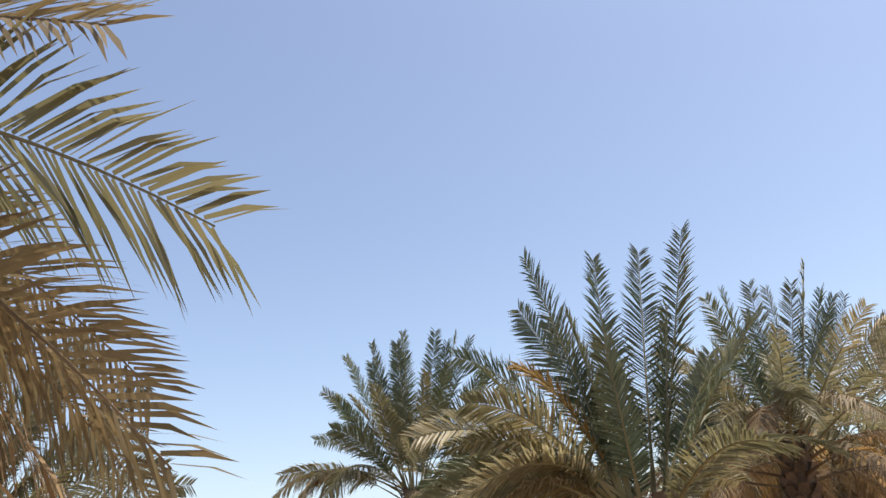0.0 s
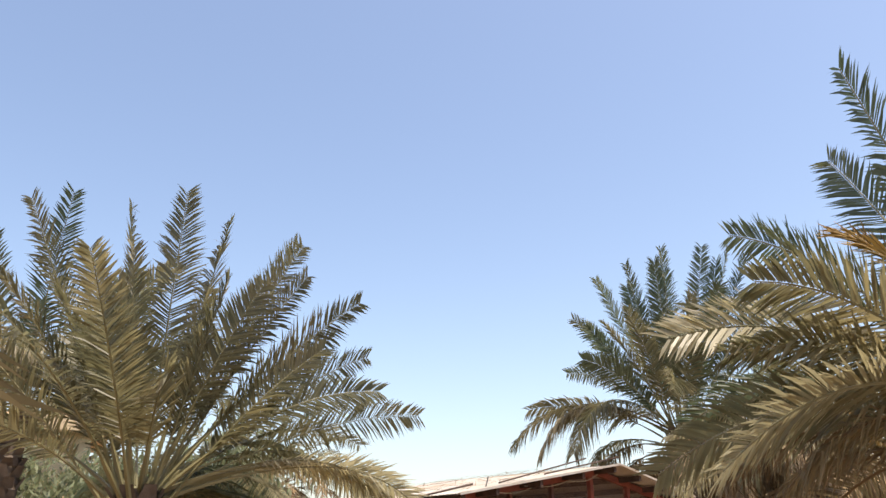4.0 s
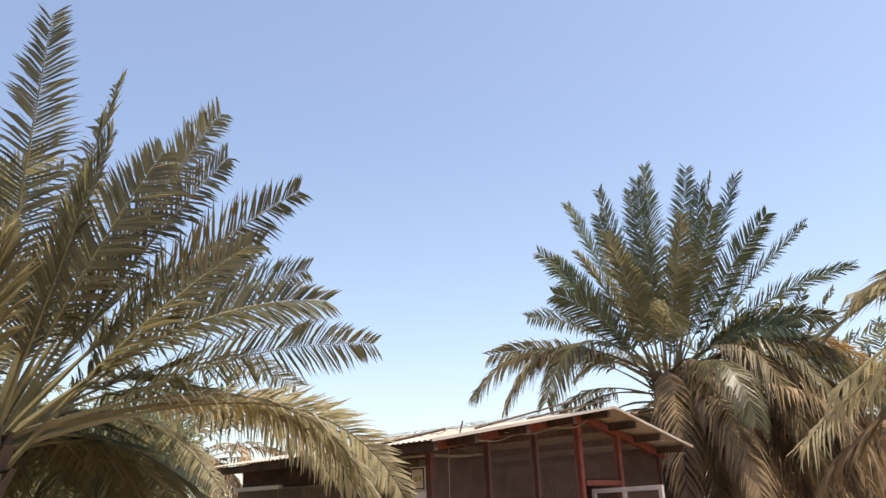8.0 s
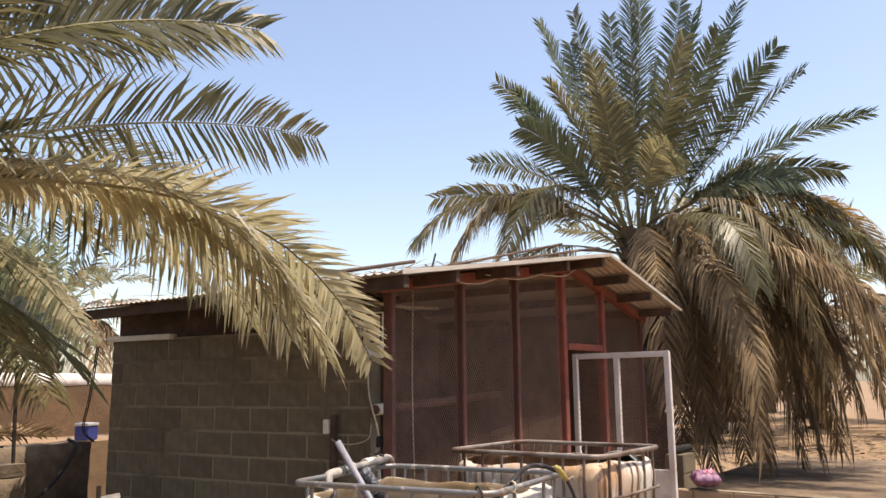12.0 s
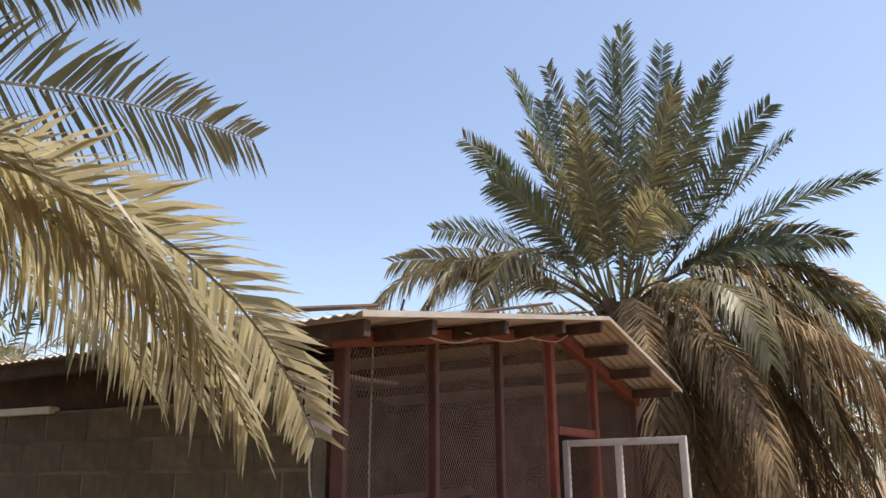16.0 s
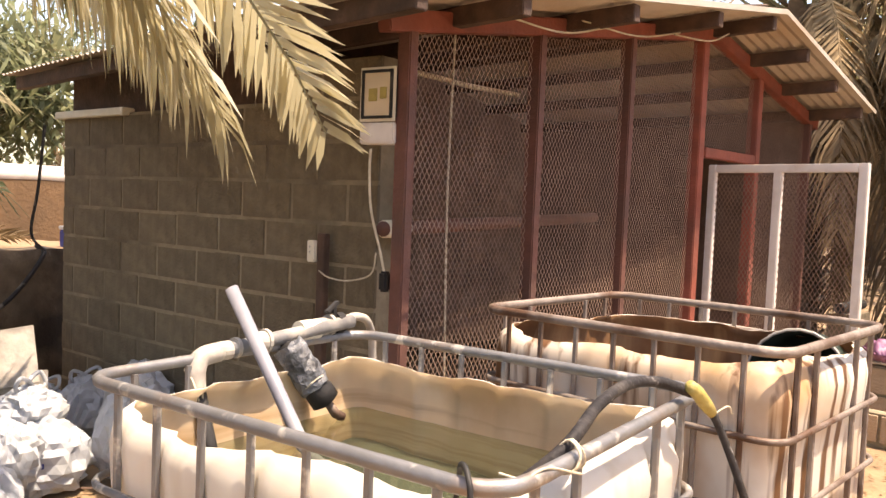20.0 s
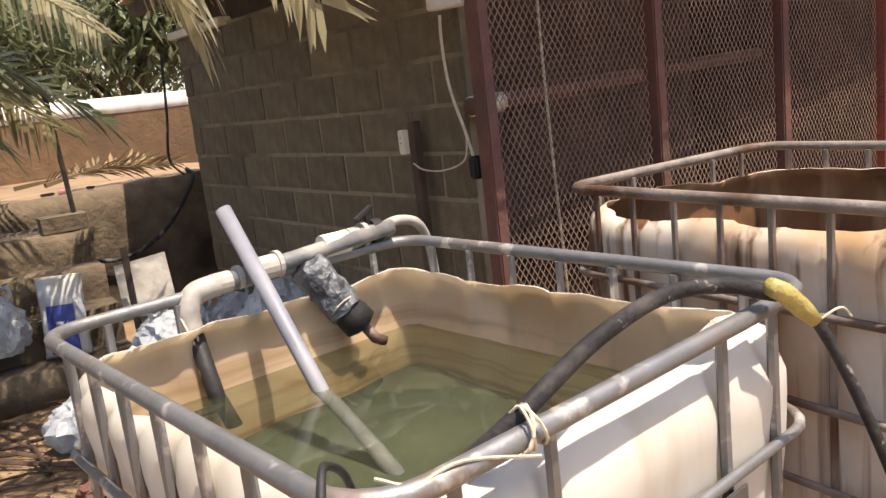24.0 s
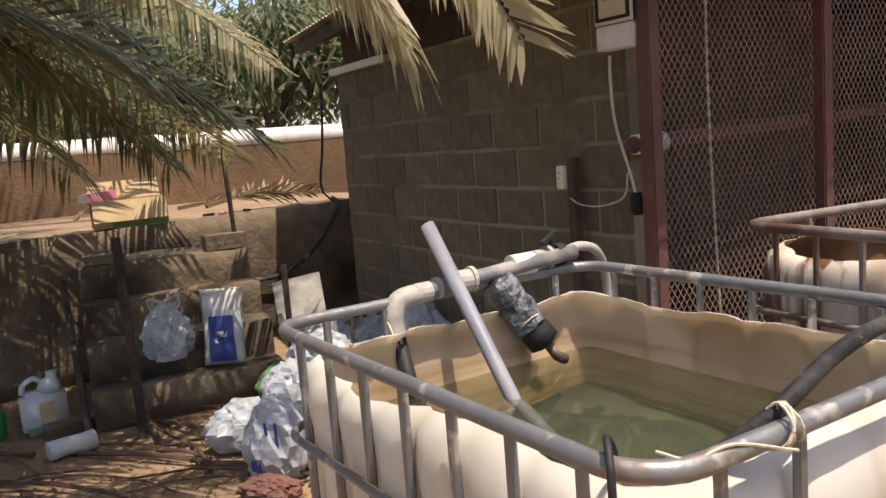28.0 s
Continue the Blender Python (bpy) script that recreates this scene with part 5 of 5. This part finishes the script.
ST = SHED
stairs = thing("steps", "worn concrete garden steps up to the raised bed", "steps", ST, kind="structure")
for i, (y0, z1) in enumerate(((2.3, 0.21), (2.56, 0.43), (2.82, 0.64), (3.08, 0.85))):
    part("step", rough_block(-2.08, y0, 0, -1.0, y0 + (0.258 if i < 3 else 0.55), z1, 0.11, 0.016, i), M["concrete"], stairs, smooth=True)
part("end_block", rough_block(-1.27, 3.1, 0.852, -1.0, 3.35, 0.95, 0.08, 0.01, 7), M["concrete"], stairs)
part("loose_block", rough_block(-2.05, 3.1, 0.852, -1.78, 3.22, 0.91, 0.06, 0.008, 9), M["block"], stairs, "pale loose block")

rod = thing("iron_stake", "dark iron stake standing before the steps", "stake", ST @ pose(-1.85, 2.07, 0, 0, -0.5, 0))
part("bar", boxed(-0.024, -0.018, -0.05, 0.024, 0.018, 1.1, 0.004), M["iron"], rod)
rod2 = thing("iron_stake", "thin dark iron stake on the top step", "stake", ST @ pose(-1.06, 3.2, 0.93, 0, -2, 0))
part("bar", tubed([(0, 0, -0.02), (0, 0, 0.85)], 0.016, sides=8), M["iron"], rod2)
stick2 = thing("leaning_stick", "weathered stick leaning at the steps", "stick", ST)
part("bar", tubed([(-2.12, 2.2, 0.0), (-2.16, 2.75, 0.82)], 0.02, sides=7), M["iron"], stick2)
black_hose = thing("garden_hose", "dark hose sagging along the retaining wall", "hose", LED)
part("tube", tubed(bend([(1.0, -0.05, 0.55), (1.4, -0.06, 0.5), (1.75, -0.06, 0.65), (2.05, -0.05, 0.98), (2.1, 0.1, 1.06)], 8), 0.018, sides=8), M["black"], black_hose, smooth=True)

carton = thing("cardboard_box", "open cardboard box with green printed sides", "box", LED @ pose(0.42, 0.22, 1.035, 0, 0, -14) @ Matrix.Diagonal((1.25, 1.25, 1.2, 1)))
for nm, b in (("side", (-0.2, -0.13, 0, 0.2, -0.122, 0.16)), ("side", (-0.2, 0.122, 0, 0.2, 0.13, 0.16)), ("side", (-0.2, -0.121, 0, -0.192, 0.121, 0.16)), ("side", (0.192, -0.121, 0, 0.2, 0.121, 0.16)), ("base", (-0.19, -0.12, 0.001, 0.19, 0.12, 0.006))):
    part(nm, boxed(*b), M["card"], carton)
part("band", boxed(-0.1, -0.134, 0.005, 0.205, -0.1305, 0.07), M["green"], carton, "green printed band")
part("flap", boxed(-0.2, -0.13, -0.004, 0.2, 0.0, 0.004, m=pose(0, -0.128, 0.162, 70, 0, 0)), M["card"], carton)
part("flap", boxed(-0.14, -0.12, -0.004, 0, 0.12, 0.004, m=pose(-0.2, 0, 0.162, 0, -48, 0)), M["card"], carton)
part("flap", boxed(-0.2, 0, -0.004, 0.2, 0.12, 0.004, m=pose(0, 0.13, 0.162, 65, 0, 0)), M["card"], carton)
pinkbox = thing("small_box", "small pink and white printed box on the carton", "box", LED @ pose(0.22, 0.22, 1.235, 0, -4, 14))
part("body", boxed(-0.11, -0.07, 0, 0.11, 0.07, 0.065, 0.003), M["pink"], pinkbox)
part("end_panel", boxed(-0.113, -0.068, 0.003, -0.1105, 0.068, 0.062), M["cream"], pinkbox)
for i, (x, y, s) in enumerate(((0.98, 0.12, 0.04), (1.12, 0.18, 0.05), (1.3, 0.1, 0.035))):
    o = thing("scrap", "small dark scrap lying on the ledge", "scrap", LED @ pose(x, y, 1.035, 0, 0, i * 50))
    part("piece", boxed(-s, -s * 0.4, 0, s * 1.4, s * 0.4, 0.02, 0.006), M["black" if i != 1 else "pink"], o)


def sack(name, label, m, w, h, d, prints=(), seed=0, mat="bag", category="bag", crease=0.16):
    """A filled plastic sack: pillowed, crumpled, with a flat sewn end. Prints are shallow patches on its upper face."""
    rng = random.Random(seed)
    ob = thing(name, label, category, m)
    n, k = 16, 22

    def at(u, v, s):
        edge = (1 - abs(u) ** 3) * (1 - abs(v) ** 5)
        z = d * 0.5 * max(0, edge) ** 0.55 * s
        crumple = crease * d * (noise.noise((u * 2.2 + seed * 3, v * 3.1, s * 2)) + 0.6 * noise.noise((u * 5 + seed, v * 6, s * 4)))
        return Vector((u * w / 2 * (1 - 0.07 * (1 - v * v)), v * h / 2, max(-d * 0.47, z + crumple * (0.3 + edge)) + d * 0.5))

    bm = bmesh.new()
    sides = []
    for s in (1, -0.85):
        sides.append([[bm.verts.new(at(-1 + 2 * i / n, -1 + 2 * j / k, s)) for j in range(k + 1)] for i in range(n + 1)])
    for g, flip in zip(sides, (False, True)):
        for i in range(n):
            for j in range(k):
                q = (g[i][j], g[i + 1][j], g[i + 1][j + 1], g[i][j + 1])
                bm.faces.new(tuple(reversed(q)) if flip else q)
    bmesh.ops.remove_doubles(bm, verts=bm.verts[:], dist=0.004)
    part("body", bm, M[mat], ob, smooth=True)
    part("sewn_end", tubed([at(-0.96 + 0.12 * i, 0.985, 0.3) for i in range(17)], 0.006, sides=5), M["cream" if mat == "bag" else mat], ob, "stitched end")
    for u0, u1, v0, v1, mt in prints:
        bm = bmesh.new()
        p = [[bm.verts.new(at(u0 + (u1 - u0) * i / 10, v0 + (v1 - v0) * j / 12, 1) + Vector((0, 0, 0.009))) for j in range(13)] for i in range(11)]
        for i in range(10):
            for j in range(12):
                bm.faces.new((p[i][j], p[i + 1][j], p[i + 1][j + 1], p[i][j + 1]))
        part("print", bm, M[mt], ob, smooth=True)
    return ob


sack("fertiliser_bag", "white plastic sack with dark blue panel leaning on steps", SHED @ pose(-1.3, 2.46, 0.22, 0, 0, -24) @ pose(0, 0, 0.235, 82, 0, 0), 0.26, 0.46, 0.09, ((-0.62, 0.62, -0.9, 0.3, "blue"), (-0.3, 0.3, -0.25, -0.1, "bag"), (-0.4, 0.0, -0.4, -0.3, "bag")), 3)
# the pile beside the front tank
sack("fertiliser_bag", "silver white sack with blue panel lying by tank", pose(-3.83, 13.3, 0.08, 0, 0, 52) @ pose(0, 0, 0, 44, 0, -6), 0.29, 0.26, 0.1, ((-0.85, 0.25, 0.2, 0.88, "blue"), (-0.35, 0.05, 0.42, 0.68, "bag"), (-0.8, -0.45, 0.0, 0.1, "blue"), (-0.36, -0.08, 0.0, 0.1, "blue"), (0.0, 0.3, 0.0, 0.1, "blue")), 5)
sack("fertiliser_bag", "silver white sack with blue panel lying tilted", pose(-3.89, 13.13, 0.1, 0, 0, 50) @ pose(0, 0, 0, 46, 0, -32), 0.2, 0.31, 0.11, ((-0.92, 0.3, -0.72, 0.8, "blue"), (-0.7, -0.52, -0.5, -0.1, "bag"), (-0.7, -0.55, 0.05, 0.4, "bag"), (-0.35, -0.28, -0.5, 0.1, "bag")), 6)
sack("fertiliser_bag", "plain silver white sack standing in the pile", pose(-3.97, 13.0, 0.13, 0, 0, 46) @ pose(0, 0, 0, 66, 0, -14), 0.17, 0.33, 0.14, ((0.55, 0.75, 0.3, 0.42, "ink"),), 7)
sack("fertiliser_bag", "big white sack lying flat on top of a bucket", pose(-4.07, 12.84, 0.29, 0, 0, 46) @ pose(0, 0, 0, 3, 4, 0), 0.4, 0.34, 0.13, ((0.1, 0.5, -0.05, 0.0, "green"),), 8)
bucket = thing("bucket", "white plastic bucket under the sacks", "bucket", pose(-4.05, 12.81, 0.0))
part("body", tubed([(0, 0, 0.0), (0, 0, 0.02), (0, 0, 0.25), (0, 0, 0.26), (0, 0, 0.29)], [0.13, 0.135, 0.15, 0.156, 0.156], sides=22), M["bag"], bucket)


def carrier_bag(label, m, w, h, d, seed, prints=(), handles=True, mat="film"):
    """A thin knotted shopping bag: a slumped lump with sharp folds, gathered at the top into two loops."""
    ob = thing("carrier_bag", label, "bag", m)
    bm = bmesh.new()
    bmesh.ops.create_icosphere(bm, subdivisions=4, radius=1.0)
    for v in bm.verts:
        c = v.co.copy()
        c = Vector([math.copysign(abs(k) ** 0.75, k) for k in c])
        q = Vector((c.x * 1.9, c.y * 1.9, c.z * 0.9)) + Vector((seed * 5.1, seed * 2.3, 0))
        fold = 0.4 * (0.4 - abs(noise.noise(q))) + 0.42 * (0.3 - abs(noise.noise(q * 2.1))) + 0.14 * (0.3 - abs(noise.noise(q * 4.7)))
        f = 0.86 + fold
        neck = 1 - 0.45 * max(0.0, c.z) ** 1.5
        v.co = Vector((c.x * w / 2 * f * neck, c.y * d / 2 * f * neck, max(0.0, (c.z * (0.9 + 0.5 * fold) + 0.85) / 1.85 * h)))
    part("body", bm, M[mat], ob)
    if handles:
        for sx in (-1, 1):
            x, z = sx * w * 0.13, h * 0.86
            pts = bend([(x - 0.03, 0, z), (x - 0.045, 0.01 * sx, z + 0.04), (x + 0.03 * sx, 0.03 * sx, z + 0.075), (x + 0.05, 0.01, z + 0.03), (x + 0.03, 0, z)], 6)
            part("handle", tubed(pts, 0.011, sides=6), M[mat], ob, smooth=True)
    for a, z, ww, hh, mt in prints:
        band = bmesh.new()
        k = radians(a)
        box(band, -ww / 2, -0.002, -hh / 2, ww / 2, 0.002, hh / 2, m=Matrix.Translation((math.sin(k) * w * 0.47, -math.cos(k) * d * 0.47, z * h)) @ pose(0, 0, 0, 8, 0, a))
        part("print", band, M[mt], ob)
    return ob


carrier_bag("crumpled white carrier bag hanging over the step edge", SHED @ pose(-1.64, 2.42, 0.32, 0, 0, -20), 0.28, 0.34, 0.2, 4, ((-60, 0.45, 0.05, 0.05, "green"),))
carrier_bag("tall crumpled bag with blue print lines near tank", pose(-4.52, 14.12, 0.0, 0, 0, 38), 0.3, 0.36, 0.26, 9, ((-10, 0.55, 0.012, 0.16, "blue"), (6, 0.58, 0.012, 0.13, "blue"), (-40, 0.2, 0.07, 0.05, "blue")), False)
carrier_bag("flat crumpled white bag lying on leaf litter", pose(-4.93, 14.26, 0.0, 0, 0, 42), 0.36, 0.24, 0.28, 10, ((0, 0.6, 0.05, 0.012, "ink"), (18, 0.4, 0.03, 0.012, "ink")), False)
carrier_bag("bluish white bag heaped on the others", pose(-4.72, 14.4, 0.12, 0, 0, 20), 0.32, 0.3, 0.28, 13, ((10, 0.5, 0.05, 0.01, "ink"),), False)
carrier_bag("white carrier bag with small blue and green print", pose(-4.75, 14.68, 0.0, 0, 0, 60), 0.42, 0.36, 0.36, 21, ((-20, 0.5, 0.05, 0.05, "blue"), (-60, 0.7, 0.06, 0.05, "green")), False)
carrier_bag("white carrier bag with pale green print", pose(-5.05, 14.85, 0.0, 0, 0, 20), 0.4, 0.34, 0.34, 22, ((-10, 0.6, 0.06, 0.07, "green"),))
carrier_bag("knotted white carrier bag sitting on the heap", pose(-4.86, 14.72, 0.27, 0, 0, 80), 0.3, 0.22, 0.28, 23, (), True)
carrier_bag("bright green carrier bag under the white ones", pose(-5.33, 14.85, 0.0, 0, 0, 5), 0.3, 0.22, 0.28, 24, (), False, "green")
carrier_bag("knotted white carrier bag standing by block wall", pose(-5.2, 15.5, 0.0, 0, 0, 50), 0.3, 0.36, 0.26, 25)
carrier_bag("small knotted grey white bag by block wall", pose(-5.42, 15.42, 0.0, 0, 0, 10), 0.26, 0.3, 0.24, 26)
carrier_bag("white bag bulging against the block wall", pose(-4.75, 15.4, 0.0, 0, 0, 30), 0.4, 0.5, 0.32, 27, ((0, 0.7, 0.1, 0.03, "green"),), False)
carrier_bag("bluish bag slumped between tank and block wall", pose(-4.45, 15.0, 0.0, 0, 0, 75), 0.4, 0.52, 0.34, 28, (), False)
carrier_bag("dark pink rag bag half buried in leaf litter", pose(-4.36, 13.92, 0.0, 0, 0, 20), 0.26, 0.1, 0.16, 29, (), False, "brown")
sack("plastic_bag", "torn white plastic bag full of rubbish on the sand", pose(-0.62, 15.3, 0.0, 0, 0, 40), 0.5, 0.42, 0.34, (), 14, crease=0.28)
sack("plastic_bag", "flat white plastic sheet scrap on the sand", pose(-0.15, 16.75, 0.0, 0, 0, -30), 0.34, 0.16, 0.05, (), 15)
# black shape put where the torn white bag casts its shadow
sack("plastic_bag", "dark lump standing in for the torn white bag's shadow", pose(-0.75, 15.0, 0.0, 0, 0, 10), 0.36, 0.3, 0.16, (), 16, mat="black")
sack("cloth_bundle", "purple and pink cloth bundle on the low wall", SHED @ pose(3.95, -0.9, 0.5, 0, 0, 30), 0.34, 0.26, 0.16, ((-0.6, 0.0, -0.5, 0.2, "pink"),), 17, mat="purple", category="cloth")

board = thing("folded_card", "folded white card leaning on a stake", "card", pose(-5.085, 14.85, 0.0, 0, 0, 37))
part("lower_sheet", boxed(-0.13, -0.004, 0.0, 0.13, 0.004, 0.5, 0.002, m=pose(0.02, 0.0, 0.0, -6, 0, 0)), M["pvc"], board)
part("upper_sheet", boxed(-0.14, -0.004, 0.0, 0.13, 0.004, 0.3, 0.002, m=pose(-0.01, -0.02, 0.43, -22, -9, 0)), M["pvc"], board)
part("stake", boxed(-0.1, -0.07, 0.0, -0.07, -0.045, 0.8, 0.003), M["iron"], board, "thin dark stake")
crate = thing("small_crate", "small blue plastic box at the end of the ledge", "box", LED @ pose(2.75, 0.5, 1.005, 0, 0, 10))
part("body", boxed(-0.1, -0.08, 0, 0.1, 0.08, 0.15, 0.01), M["blue"], crate)
part("lid", boxed(-0.105, -0.085, 0.152, 0.105, 0.085, 0.185, 0.006), M["bag"], crate, "white lid")

jug = thing("canister", "white plastic canister with a green label", "canister", SHED @ pose(-2.34, 2.52, 0.0, 0, 0, 10))
bm = boxed(-0.12, -0.07, 0, 0.12, 0.07, 0.25, 0.03)
part("body", bm, M["bag"], jug, smooth=True)
part("shoulder", tubed([(0.04, 0, 0.24), (0.05, 0, 0.29), (0.06, 0, 0.31), (0.06, 0, 0.345)], [0.07, 0.05, 0.028, 0.028], sides=14), M["bag"], jug, smooth=True)
part("handle", tubed(bend([(0.03, 0, 0.27), (-0.03, 0, 0.32), (-0.09, 0, 0.29), (-0.1, 0, 0.24)], 5), 0.016, sides=8), M["bag"], jug, smooth=True)
part("label_band", boxed(-0.1, -0.0725, 0.03, 0.1, -0.0702, 0.055), M["green"], jug)
part("label_patch", boxed(-0.03, -0.0725, 0.08, 0.05, -0.0702, 0.19), M["card"], jug)
gcan = thing("bottle", "green plastic bottle with a yellow cap", "bottle", SHED @ pose(-2.6, 2.55, 0.0))
part("body", tubed([(0, 0, 0), (0, 0, 0.01), (0, 0, 0.14), (0, 0, 0.18)], [0.055, 0.06, 0.06, 0.025], sides=16), material("green_plastic", (0.02, 0.2, 0.06), 0.4, vary=0.1, bump=0.05), gcan, smooth=True)
part("cap", tubed([(0, 0, 0.18), (0, 0, 0.21)], 0.027, sides=14), M["tape"], gcan)
can = thing("drinks_can", "crushed pale can lying on the ground", "can", SHED @ pose(-2.2, 2.02, 0.05, 0, 0, 20))
part("body", tubed([(-0.12, 0, 0), (-0.115, 0, 0), (-0.04, 0, 0.005), (0.05, 0, -0.004), (0.115, 0, 0), (0.12, 0, 0)], [0.04, 0.052, 0.048, 0.052, 0.052, 0.042], sides=14), M["bag"], can, smooth=True)
slab = thing("paving_slab", "broken concrete slab beside the steps", "slab", SHED @ pose(-2.2, 2.45, 0.0, 0, 0, 15))
part("piece", rough_block(-0.15, -0.12, 0, 0.15, 0.12, 0.07, 0.07, 0.01, 3), M["concrete"], slab)

fallen = thing("fallen_frond", "dry brown palm frond lying on the raised bed", "palm frond", LED @ pose(1.62, 0.55, 1.06))
frond(fallen, (-0.6, 0.25, 0.02), (0.55, -0.2, 0.05), 0.06, "dry", 0.3, 40, 0.02, hang=0.1, rng=random.Random(77))
frond(fallen, (-0.5, -0.1, 0.03), (0.6, 0.1, 0.06), 0.08, "dry", 0.28, 40, 0.02, hang=0.1, rng=random.Random(78))

# ---------------------------------------------------------------- planted bed by the shed door: low block walls
bed = thing("planter_wall", "two low courses of dusty concrete blocks round a bed", "wall", SHED, kind="structure")
tyre = thing("tyre", "old black tyre leaning on the ground", "tyre", pose(8.2, 31.5, 0.28, 75, 0, 20))
part("ring", tubed([(0.26 * math.cos(q), 0.26 * math.sin(q), 0) for q in [i * 0.3927 for i in range(16)]], 0.09, sides=10, closed=True), M["rubber"], tyre, smooth=True)
stack = thing("block_stack", "stack of grey hollow blocks beside the door", "blocks", SHED @ pose(4.35, -0.5, 0))
for i in range(4):
    part("block", rough_block(-0.19, -0.1, i * 0.2, 0.19, 0.1, i * 0.2 + 0.19, 0.1, 0.006, i), M["block"], stack)
part("pipe_end", tubed([(-0.25, 0, 0.838), (0.3, 0, 0.838)], 0.04, sides=10), M["black"], stack)
house = thing("house", "beige stucco outbuilding with a flat overhanging roof", "house", pose(-17.6, 19.8, 0, 0, 0, 45))
part("wall", boxed(-2.5, -2, 0, 2.5, 2, 4.2), M["beige"], house)
part("roof", boxed(-2.9, -2.4, 4.21, 2.9, 2.4, 4.6, 0.03), M["beige"], house)
wt = thing("roof_tank", "beige rounded water tank on a tall stand", "water tank", pose(12.9, 24.0, 0.0) @ Matrix.Diagonal((1, 1, 1.14, 1)))
part("vessel", tubed([(0, 0, 4.4), (0, 0, 4.45), (0, 0, 6.1), (0, 0, 6.4), (0, 0, 6.55)], [1.2, 1.25, 1.25, 1.0, 0.4], sides=28), M["beige"], wt, smooth=True)
for sx in (-0.8, 0.8):
    for sy in (-0.8, 0.8):
        part("leg", boxed(sx - 0.1, sy - 0.1, 0, sx + 0.1, sy + 0.1, 4.4), M["beige"], wt)

# ---------------------------------------------------------------- litter on the ground
def scatter(name, label, count, area, size, mat, seed, lift=0.012):
    rng = random.Random(seed)
    bm = bmesh.new()
    for _ in range(count):
        x, y = rng.uniform(area[0], area[2]), rng.uniform(area[1], area[3])
        a, s = rng.uniform(0, 6.28), rng.uniform(0.4, 1.3) * size
        d, e = Vector((math.cos(a), math.sin(a), rng.uniform(-0.1, 0.25))) * s, Vector((-math.sin(a), math.cos(a), rng.uniform(-0.3, 0.3))) * s * rng.uniform(0.08, 0.45)
        p = Vector((x, y, height(x, y) + lift))
        bm.faces.new([bm.verts.new(q) for q in (p - d, p + e, p + d, p - e)])
    return tagged(part(name, bm, M[mat]), label, "litter", kind="stuff")


scatter("leaf_litter", "dry brown leaf litter and husks on shaded soil", 11000, (-7.5, 11.5, -2.9, 15.0), 0.021, "dry", 21)
scatter("leaf_litter", "pale wood chips scattered over the sunlit sand", 7000, (-2.0, 14.3, 1.5, 17.6), 0.02, "dry", 22)
scatter("leaf_litter", "fallen palm leaflets under the grove", 9000, (-1.0, 17.5, 12, 34), 0.1, "dry", 23)
twigs = bmesh.new()
rng = random.Random(31)
for _ in range(60):
    x, y, a = rng.uniform(-6.2, -3.6), rng.uniform(12.6, 14.6), rng.uniform(-0.5, 1.0)
    l = rng.uniform(0.3, 0.9)
    tube(twigs, [(x, y, height(x, y) + 0.02), (x + l * math.cos(a) / 2, y + l * math.sin(a) / 2, height(x, y) + 0.045), (x + l * math.cos(a), y + l * math.sin(a), height(x, y) + 0.02)], rng.uniform(0.005, 0.013), sides=5)
tagged(part("twigs", twigs, M["wood"]), "dry twigs and stalks lying on the soil", "twigs", kind="stuff")

# ---------------------------------------------------------------- single blocks, last
BLOCKS = []
for k in range(3):
    bm = boxed(0, 0, 0, 0.386, 0.02, 0.186, 0.005)
    for v in bm.verts:
        v.co.y -= 0.003 * noise.noise(v.co * 12 + Vector((k * 4, 0, 0)))
    me = bpy.data.meshes.new("block")
    bm.to_mesh(me)
    bm.free()
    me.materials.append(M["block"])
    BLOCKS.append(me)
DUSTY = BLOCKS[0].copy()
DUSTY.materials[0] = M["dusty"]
rng = random.Random(2)


def course(parent, x0, x1, z, shift, y=0.0, depth=1.0, turn=0.0):
    x = x0 - shift
    while x < x1 - 0.03:
        a, b = max(x, x0), min(x + 0.4, x1)
        if b - a > 0.04:
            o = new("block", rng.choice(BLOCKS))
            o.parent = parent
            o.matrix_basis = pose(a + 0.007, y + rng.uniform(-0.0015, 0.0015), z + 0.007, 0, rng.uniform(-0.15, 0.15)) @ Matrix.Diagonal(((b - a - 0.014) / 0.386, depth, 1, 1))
        x += 0.4


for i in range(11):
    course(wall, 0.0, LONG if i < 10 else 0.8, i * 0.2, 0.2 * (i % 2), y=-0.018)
for row, (x, y0, tops) in enumerate(((3.45, -3.4, 1), (3.85, -3.6, 2))):
    holder = part("core", boxed(x + 0.02, y0, 0, x + 0.13, -0.75, 0.2 * tops + 0.03 + (0.0 if row == 0 else 0.05)), M["mortar"], bed)
    face = part("course", boxed(x + 0.021, y0 - 0.01, 0, x + 0.15, -0.74, 0.05), M["mortar"], bed)
    for j in range(tops):
        xx = y0
        while xx < -0.8:
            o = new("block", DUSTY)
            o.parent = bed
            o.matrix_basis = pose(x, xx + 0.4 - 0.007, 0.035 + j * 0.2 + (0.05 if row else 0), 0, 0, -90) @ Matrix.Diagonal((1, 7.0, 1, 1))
            xx += 0.4
part("soil", boxed(4.0, -3.6, 0, 9.5, -0.2, 0.36), M["litter"], bed, "dusty bed soil")
